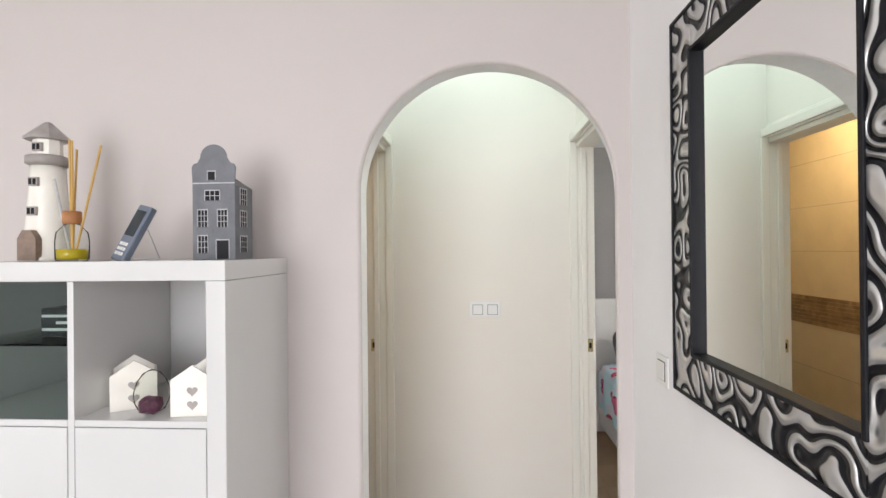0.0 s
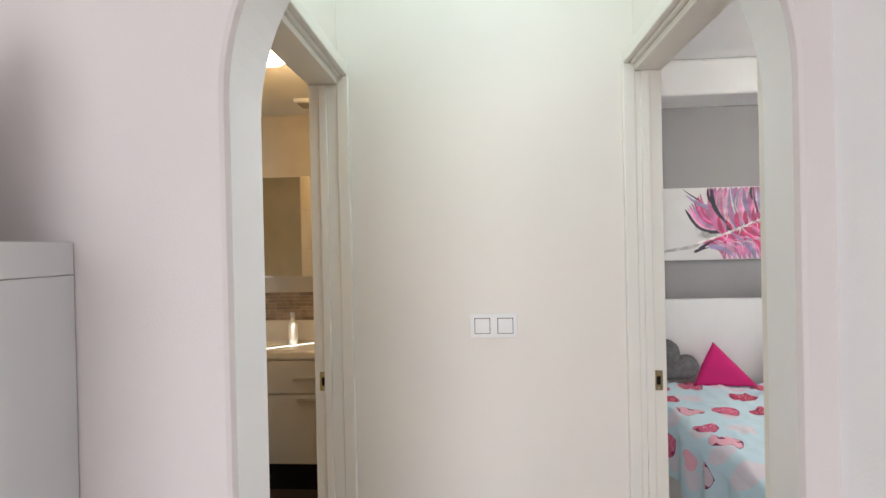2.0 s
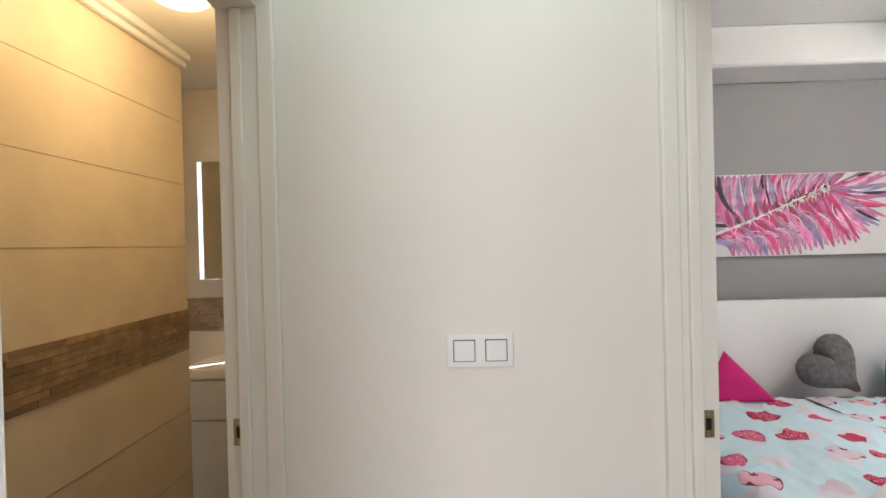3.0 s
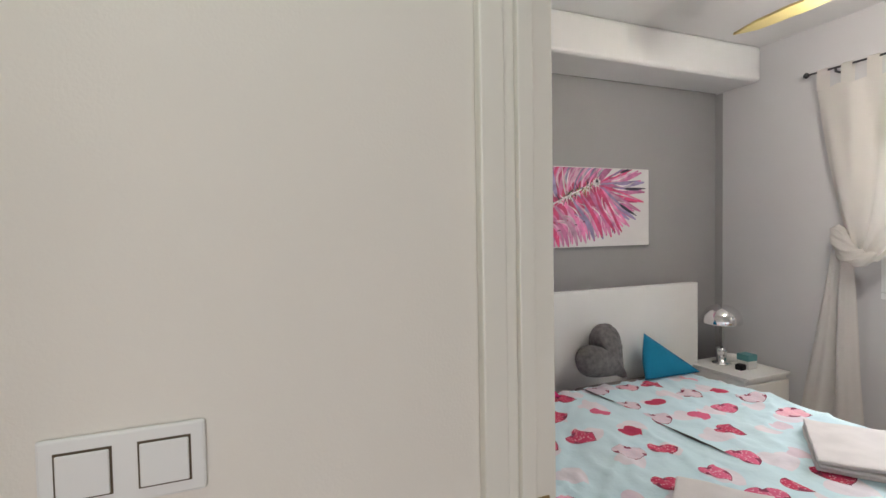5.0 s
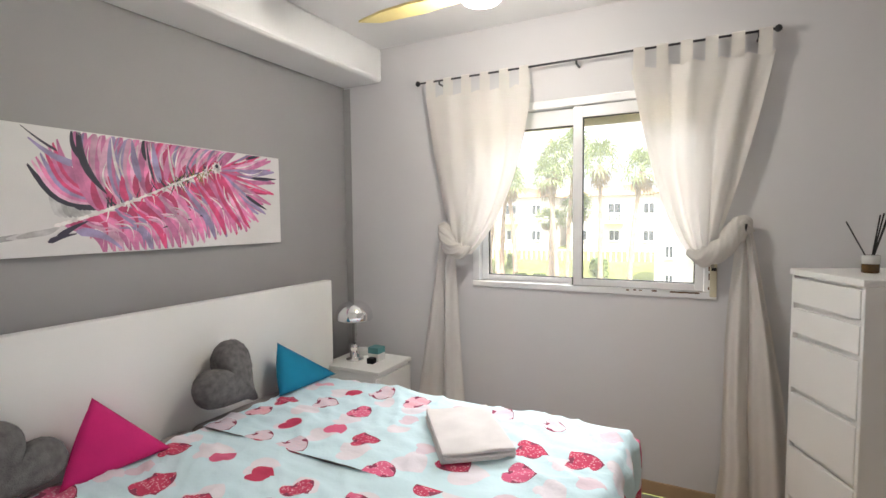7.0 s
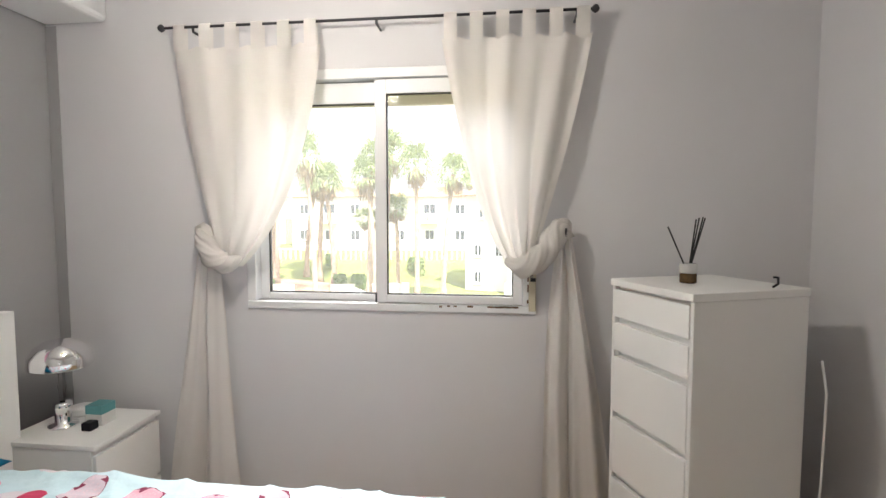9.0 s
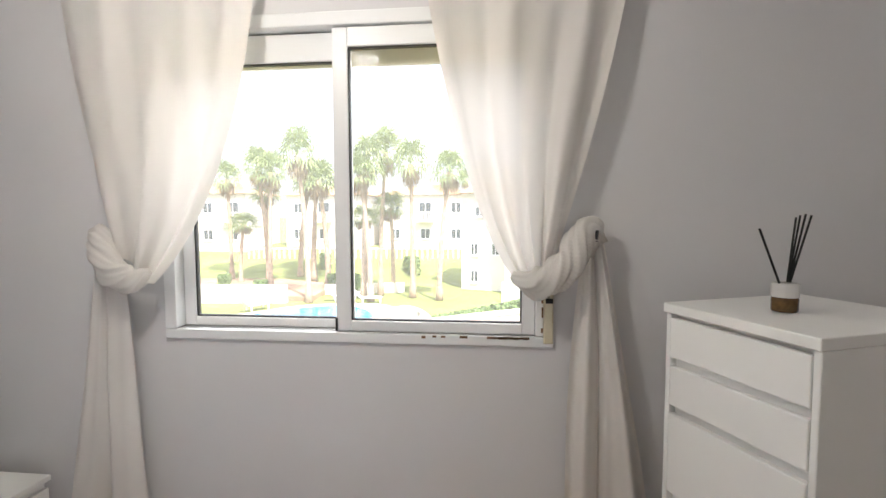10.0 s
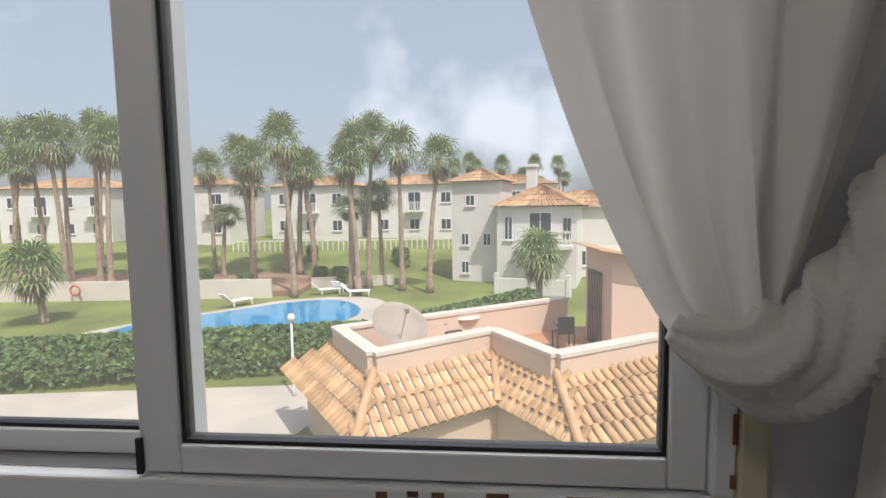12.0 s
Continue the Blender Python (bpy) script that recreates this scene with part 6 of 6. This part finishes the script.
def villa(d, r, turn, w, dp, h, label, tall=False, peach=False, detail=1, base=None):
    zb = ground_height(d, r) if base is None else base
    px, py, _ = out(d, r)
    t = thing("house", (px, py, zb), label, "house", "white villas round the gardens")
    m = pose(px, py, zb, 0, 0, turn)
    mat = HOUSEC if peach else HOUSEW
    part("wall", box((-w / 2, 0, -1.0), (w / 2, dp, h), m=m), mat, t)
    hip_roof(t, m, -w / 2, w / 2, 0, dp, h, 1.3)
    n = max(2, int(w / 2.6))
    floors = max(1, int(h / 2.8))
    for f in range(floors):
        for k in range(n):
            x = -w / 2 + (k + 0.5) * w / n
            if detail and k % 2 == 1 and f > 0:
                b = part("balcony", box((x - 1.0, -0.9, f * 2.8 - 0.05), (x + 1.0, -0.002, f * 2.8 + 0.08), m=m), mat, t)
                part("rail", box((x - 1.0, -0.92, f * 2.8 + 0.95), (x + 1.0, -0.84, f * 2.8 + 1.03), m=m), HOUSEW, b)
                for j in range(9):
                    part("baluster", box((x - 0.95 + j * 0.235, -0.90, f * 2.8 + 0.08), (x - 0.86 + j * 0.235, -0.85, f * 2.8 + 0.95), m=m), HOUSEW, b)
                facade_window(t, m, x, f * 2.8 + 0.1, 1.4, 2.0)
            else:
                facade_window(t, m, x, f * 2.8 + 0.9, 1.1, 1.15)
    part("chimney", box((w * 0.2, dp * 0.4, h + 0.4), (w * 0.2 + 0.6, dp * 0.4 + 0.6, h + 1.9), 0.03, m=m), HOUSEW, t)
    return t


# main villa with a tower, porch and balcony
HD = 33.0
px, py, _ = out(HD, 3.6)
t = thing("villa", (px, py, GZ), "white two-storey villa with tower, balcony and orange awning", "house")
M = pose(px, py, GZ, 0, 0, -85 - 20)
part("wall", box((0.0, 0.0, 0), (5.2, 6.5, 5.3), m=M), HOUSEW, t)
part("tower_wall", box((-3.6, 1.2, 0), (-0.005, 5.0, 7.1), m=M), HOUSEW, t)
hip_roof(t, M, -3.6, 0.0, 1.2, 5.0, 7.1, 1.0, 0.35)
hip_roof(t, M, 0.0, 5.2, 0.0, 6.5, 5.32, 1.5, 0.45)
part("chimney", box((1.6, 2.0, 5.9), (2.3, 2.7, 8.0), 0.03, m=M), HOUSEW, t)
part("chimney_cap", box((1.5, 1.9, 8.001), (2.4, 2.8, 8.2), 0.03, m=M), HOUSEW, t)
for x, z, w, h in ((-2.2, 5.4, 0.7, 0.8), (-2.6, 2.6, 0.6, 0.9), (-1.0, 2.6, 0.6, 0.9), (-2.6, 0.6, 0.6, 0.9)):
    facade_window(t, M, x, z, w, h, 1.2)
for x, z, w, h in ((0.8, 3.1, 0.6, 1.6), (2.9, 2.95, 1.5, 2.0), (2.9, 0.15, 1.6, 2.1), (4.6, 3.1, 0.6, 1.5)):
    facade_window(t, M, x, z, w, h)
b = part("balcony", box((1.4, -1.5, 2.65), (5.0, -0.003, 2.85), m=M), HOUSEW, t)
part("rail", box((1.4, -1.5, 3.65), (5.0, -1.35, 3.78), m=M), HOUSEW, b)
for k in range(15):
    part("baluster", lathe([(0.05, 0), (0.03, 0.1), (0.065, 0.3), (0.03, 0.6), (0.05, 0.79)], 8, (0, 0, 0)), HOUSEW, b).matrix_basis = b.matrix_basis @ M @ pose(1.52 + k * 0.24, -1.42, 2.855)
part("awning", slab([(-1.9, 2.0), (-1.85, 1.98), (-0.03, 2.50), (-0.03, 2.56)], "x", 1.6, 4.6), AWNING, t, "orange awning")
aw = t.children[-1]
aw.data.transform(M)
part("porch_wall", box((0.6, -3.2, 0), (5.2, -3.05, 1.0), 0.02, m=M), HOUSEW, t)
for x in (0.7, 2.8, 5.0):
    part("gate_post", box((x - 0.12, -3.25, 0), (x + 0.12, -3.0, 1.3), 0.02, m=M), HOUSEW, t)

villa(36, 10.5, -100, 9, 7, 5.2, "white villa with a clay roof behind the terrace", base=GZ)
villa(52, -3.0, -92, 10, 8, 5.6, "white two-storey villa above the lawn", detail=1, base=-1.9)
villa(54, 8.0, -88, 9, 8, 5.6, "white villa behind the palms", base=-1.9)
villa(52, -14.0, -96, 9, 8, 5.6, "white villa with stairs above the lawn", base=-1.9)
villa(50, -27.0, -90, 11, 8, 5.7, "white and ochre villa behind the palm grove", peach=False, base=-1.9)
villa(52, -41.0, -86, 12, 8, 5.7, "white villa far along the slope", base=-1.9)
villa(46, 17.0, -95, 10, 8, 4.6, "white villa with a low clay roof", base=GZ)
villa(62, 24.0, -92, 14, 9, 5.0, "distant white villa with a clay roof", base=GZ)
fn = thing("garden_fence", out(49, -2, -1.9), "white balustrade fence at the lawn's upper edge", "fence")
for k in range(60):
    a = out(46.5, -20 + k * 0.5, ground_height(46.5, 0))
    part("post", box((a[0] - 0.05, a[1] - 0.05, a[2] - 0.1), (a[0] + 0.05, a[1] + 0.05, a[2] + 0.9)), HOUSEW, fn)
a, b = Vector(out(46.5, -20.3, 0)), Vector(out(46.5, 9.9, 0))
zr = ground_height(46.5, 0) + 0.9
part("rail", slab([(a.x - 0.07, a.y), (a.x + 0.07, a.y), (b.x + 0.07, b.y), (b.x - 0.07, b.y)], "z", zr, zr + 0.1), HOUSEW, fn)

# pool furniture and garden lamp
def lounger(d, r, turn):
    px, py, pz = out(d, r, GZ + 0.045)
    t = thing("sun_lounger", (px, py, pz), "white plastic sun lounger on the grass", "sun lounger", "sun loungers by the pool")
    m = pose(px, py, pz, 0, 0, turn)
    part("seat", box((-0.3, -0.9, 0.28), (0.3, 0.4, 0.34), 0.02, m=m), FOIL, t)
    part("backrest", box((-0.3, 0.0, -0.03), (0.3, 0.65, 0.03), 0.02, m=m @ pose(0, 0.41, 0.32, 45)), FOIL, t)
    for x in (-0.26, 0.26):
        for y in (-0.8, 0.3):
            part("leg", box((x - 0.03, y - 0.03, 0), (x + 0.03, y + 0.03, 0.279), m=m), FOIL, t)


for d, r, a in ((27.0, -11.6, 60), (30.4, -7.4, 30), (31.2, -6.6, 80), (29.6, -5.4, 10)):
    lounger(d, r, a)
lp = thing("garden_lamp", out(13.7, -4.35, GZ), "white garden lamp post with a round globe", "street lamp")
q = out(13.7, -4.35, GZ)
part("post", lathe([(0.06, 0), (0.035, 0.2), (0.03, 2.2)], 12, q), HOUSEW, lp, smooth=True)
part("globe", lathe([(0.04, 2.201), (0.09, 2.23), (0.12, 2.31), (0.09, 2.40), (0.02, 2.43)], 18, q), HOUSEW, lp, smooth=True)

# neighbour's roof terrace: parapet corners (ahead, right)
PT = [(11.5, -2.55), (9.4, -1.40), (11.1, 1.10), (9.15, 2.12), (10.4, 4.6)]
BACKP = [(14.9, 3.7), (14.9, 6.0), (10.4, 6.0)]
PZT, PZB = -1.40, -2.35
fl_pts = [out(d, r)[:2] for d, r in PT + [(10.4, 6.0), (14.9, 6.0), (14.9, 3.7)]]
solid("roof_terrace_floor", slab(fl_pts, "z", GZ, PZB), TERRA, "terracotta tiled roof terrace", "terrace", "structure")


def parapet(a, b, z0, z1, wid=0.13):
    p, q = Vector(out(*a)), Vector(out(*b))
    dv = (q - p).normalized()
    nv = Vector((-dv.y, dv.x, 0)) * wid
    t = thing("parapet", ((p + q) / 2)[:2] + (z0,), "peach rendered terrace parapet with a pale coping", "parapet", kind="structure")
    p, q = p - dv * wid * 0.0, q + dv * wid * 0.0
    part("wall", slab([(p - nv)[:2], (q - nv)[:2], (q + nv)[:2], (p + nv)[:2]], "z", z0, z1 - 0.08), HOUSEC, t)
    nv *= 1.25
    part("coping", slab([(p - nv - dv * 0.03)[:2], (q - nv + dv * 0.03)[:2], (q + nv + dv * 0.03)[:2], (p + nv - dv * 0.03)[:2]], "z", z1 - 0.079, z1), GARDENW, t)


for k, (a, b) in enumerate(zip(PT, PT[1:])):
    parapet(a, b, -2.0, PZT - 0.003 * k)
parapet(PT[0], (14.9, 3.7), PZB, PZT - 0.02)
# stair house with a grilled door
sh = thing("stair_house", out(13.5, 5.6, PZB), "peach rendered stair house with a sloping tile roof", "house")
A = [out(13.7, 4.0)[:2], out(12.0, 4.15)[:2], out(12.0, 8.0)[:2], out(13.7, 8.0)[:2]]
part("wall", slab(A, "z", PZB, 0.25), HOUSEC, sh)
bm = bmesh.new()
for i in range(18):
    for s0, s1, h0, h1 in ((0, 0.5, 0, 0.05), (0.5, 1, 0.05, 0)):
        v = []
        for s, e, h in ((s0, 0, h0), (s1, 0, h1), (s1, 1, h1), (s0, 1, h0)):
            d = 11.6 + 2.5 * (i + s) / 18
            v.append(bm.verts.new(out(d, 3.7 + 4.5 * e, 0.30 - 0.0 + h + 0.12 * e * 0 - 0.75 * e)))
        bm.faces.new(v)
part("roof", bm, ROOFM, sh)
gr = thing("door_grille", out(12.85, 3.95, PZB), "dark iron grille gate before the terrace door", "gate")
for k in range(9):
    p = out(13.4 - k * 0.11, 3.97 + 0.01 * k, PZB)
    part("bar", box((p[0] - 0.012, p[1] - 0.012, PZB), (p[0] + 0.012, p[1] + 0.012, PZB + 2.0)), DARKM, gr)
for zz in (0.1, 1.0, 1.95):
    a, b = out(13.42, 3.965), out(12.5, 4.05)
    part("cross_bar", tube([(a[0], a[1], PZB + zz), (b[0], b[1], PZB + zz)], 0.014, 6), DARKM, gr)

# dish
dc = Vector(out(10.6, -1.05, -1.35))
t = thing("satellite_dish", out(10.75, -0.9, PZB), "large white satellite dish on the terrace", "satellite dish")
DM = look(dc, dc + Vector((-0.35, -0.25, 0.62)))
bm = bmesh.new()
prev = None
for k in range(9):
    rr = 0.62 * k / 8
    ring = [bm.verts.new(DM @ Vector((rr * math.cos(a), rr * math.sin(a) * 1.05, -0.30 * (rr / 0.62) ** 2))) for a in [2 * math.pi * j / 36 for j in range(36)]] if k else [bm.verts.new(DM @ Vector((0, 0, 0)))] * 36
    if prev:
        for j in range(36):
            vs = [prev[j], ring[j], ring[(j + 1) % 36], prev[(j + 1) % 36]]
            bm.faces.new(vs[:3] if k == 1 else vs)
    prev = ring
bmesh.ops.solidify(bm, geom=bm.faces[:], thickness=0.012)
part("reflector", bm, GARDENW, t, smooth=True)
part("mast", tube([(dc.x + 0.12, dc.y, PZB), (dc.x + 0.08, dc.y, dc.z - 0.1)], 0.04, 10), STEEL, t)
part("feed_arm", tube([dc + Vector((0.0, 0, -0.45)), DM @ Vector((0, -0.1, -0.75))], 0.015, 8), STEEL, t)
part("feed_horn", lathe([(0.04, -0.05), (0.05, 0.05)], 12, tuple(DM @ Vector((0, -0.1, -0.75)))), STEEL, t)


def garden_chair(d, r, turn):
    px, py, pz = out(d, r, PZB)
    t = thing("garden_chair", (px, py, pz), "dark garden chair on the roof terrace", "chair", "chairs on the roof terrace")
    m = pose(px, py, pz, 0, 0, turn)
    part("seat", box((-0.24, -0.22, 0.42), (0.24, 0.22, 0.45), 0.01, m=m), DARKM, t)
    part("backrest", box((-0.22, 0.20, 0.45), (0.22, 0.23, 0.88), 0.01, m=m), DARKM, t)
    for x in (-0.22, 0.22):
        for y in (-0.2, 0.2):
            part("leg", box((x - 0.015, y - 0.015, 0), (x + 0.015, y + 0.015, 0.419), m=m), DARKM, t)
        part("armrest", box((x - 0.02, -0.2, 0.64), (x + 0.02, 0.2, 0.66), m=m), DARKM, t)


garden_chair(12.6, 3.1, 100)
garden_chair(13.0, 0.15, -60)
p = out(13.3, 0.55, PZB)
t = thing("terrace_table", p, "round white table on the roof terrace", "table")
part("tabletop", lathe([(0.40, 0.70), (0.42, 0.71), (0.42, 0.73), (0.40, 0.74)], 28, p), FOIL, t, smooth=True)
part("leg", lathe([(0.20, 0), (0.04, 0.05), (0.035, 0.699)], 16, p), FOIL, t, smooth=True)

# skirt roof below the parapet, tile by tile
me_tile = bpy.data.meshes.new("roof_tile")
bm = bmesh.new()
vs = []
for e in (0, 1):
    rad_ = 0.088 if e == 0 else 0.070
    vs.append([bm.verts.new((rad_ * math.cos(math.pi * k / 6), -0.02 + 0.44 * e, rad_ * math.sin(math.pi * k / 6) * 0.85)) for k in range(7)])
for k in range(6):
    bm.faces.new((vs[0][k], vs[0][k + 1], vs[1][k + 1], vs[1][k]))
bm.faces.new(vs[0])
bm.to_mesh(me_tile)
bm.free()
me_tile.materials.append(ROOFT)
top_pts = [Vector((*out(d, r)[:2], -1.83)) for d, r in PT]
low = [(12.0, -4.1), (7.9, -1.55), (9.6, 1.05), (7.7, 2.2), (8.6, 5.2)]
low_pts = [Vector((*out(d, r)[:2], -2.62)) for d, r in low]
for k in range(4):
    P, Q, R, S = low_pts[k], low_pts[k + 1], top_pts[k + 1], top_pts[k]
    t = thing("skirt_roof", tuple((P + Q) / 2), "sun-bleached clay tile roof below the terrace", "roof", "slopes of the tiled roof", "structure")
    bm = bmesh.new()
    bm.faces.new([bm.verts.new(p) for p in (P, Q, R, S)])
    part("roof_bed", bm, GARDENW, t)
    up = (Q - P).cross(S - P).normalized()
    if up.z < 0:
        up = -up
    along = ((Q + R) - (P + S)).normalized()
    slope = up.cross(along).normalized()
    if slope.z < 0:
        slope = -slope
    n_rows = max(2, int(((R + S) / 2 - (P + Q) / 2).length / 0.38))
    L0 = (Q - P).length
    for i in range(n_rows):
        f = i / n_rows
        a, b = P.lerp(S, f), Q.lerp(R, f)
        cnt = int((b - a).length / 0.205)
        for j in range(cnt):
            pos = a.lerp(b, (j + 0.5) / cnt) + up * 0.012
            ob = new("roof_tile", me_tile)
            rot3 = Matrix((along, slope, up)).transposed()
            ob.parent = t
            ob.matrix_parent_inverse = t.matrix_basis.inverted()
            ob.matrix_basis = Matrix.Translation(pos) @ rot3.to_4x4()
    # ridge on the hip
    if k < 3:
        part("hip_cap", tube([low_pts[k + 1] + Vector((0, 0, 0.06)), top_pts[k + 1] + Vector((0, 0, 0.06))], 0.085, 10), ROOFM, t)
solid("neighbour_walls", slab([out(d, r)[:2] for d, r in ((11.7, -3.4), (8.3, -1.5), (9.8, 1.05), (8.1, 2.2), (8.9, 5.0), (9.5, 6))], "z", GZ, -2.66), HOUSEC, "peach rendered wall under the tiled roof", "wall", "structure")

# bedroom floor tiles
for i in range(8):
    for j in range(10):
        x0, y0 = BX0 - 0.1 + i * 0.335, BY0 - 0.1 + j * 0.335
        x1, y1 = min(x0 + 0.332, BX1 - 0.001), min(y0 + 0.332, BY1 - 0.001)
        if x1 - x0 > 0.02 and y1 - y0 > 0.02:
            part("floor_tile", box((x0, y0, -0.0055), (x1, y1, 0.0), 0.0012, 1), TILEFLOOR, fl)

# the bedroom's and the gardens' own axes laid beside the hall
for ob in scene.objects:
    if ob.parent is None and ob not in HALL_SIDE and ob not in LIVING:
        ob.location += BED_AT
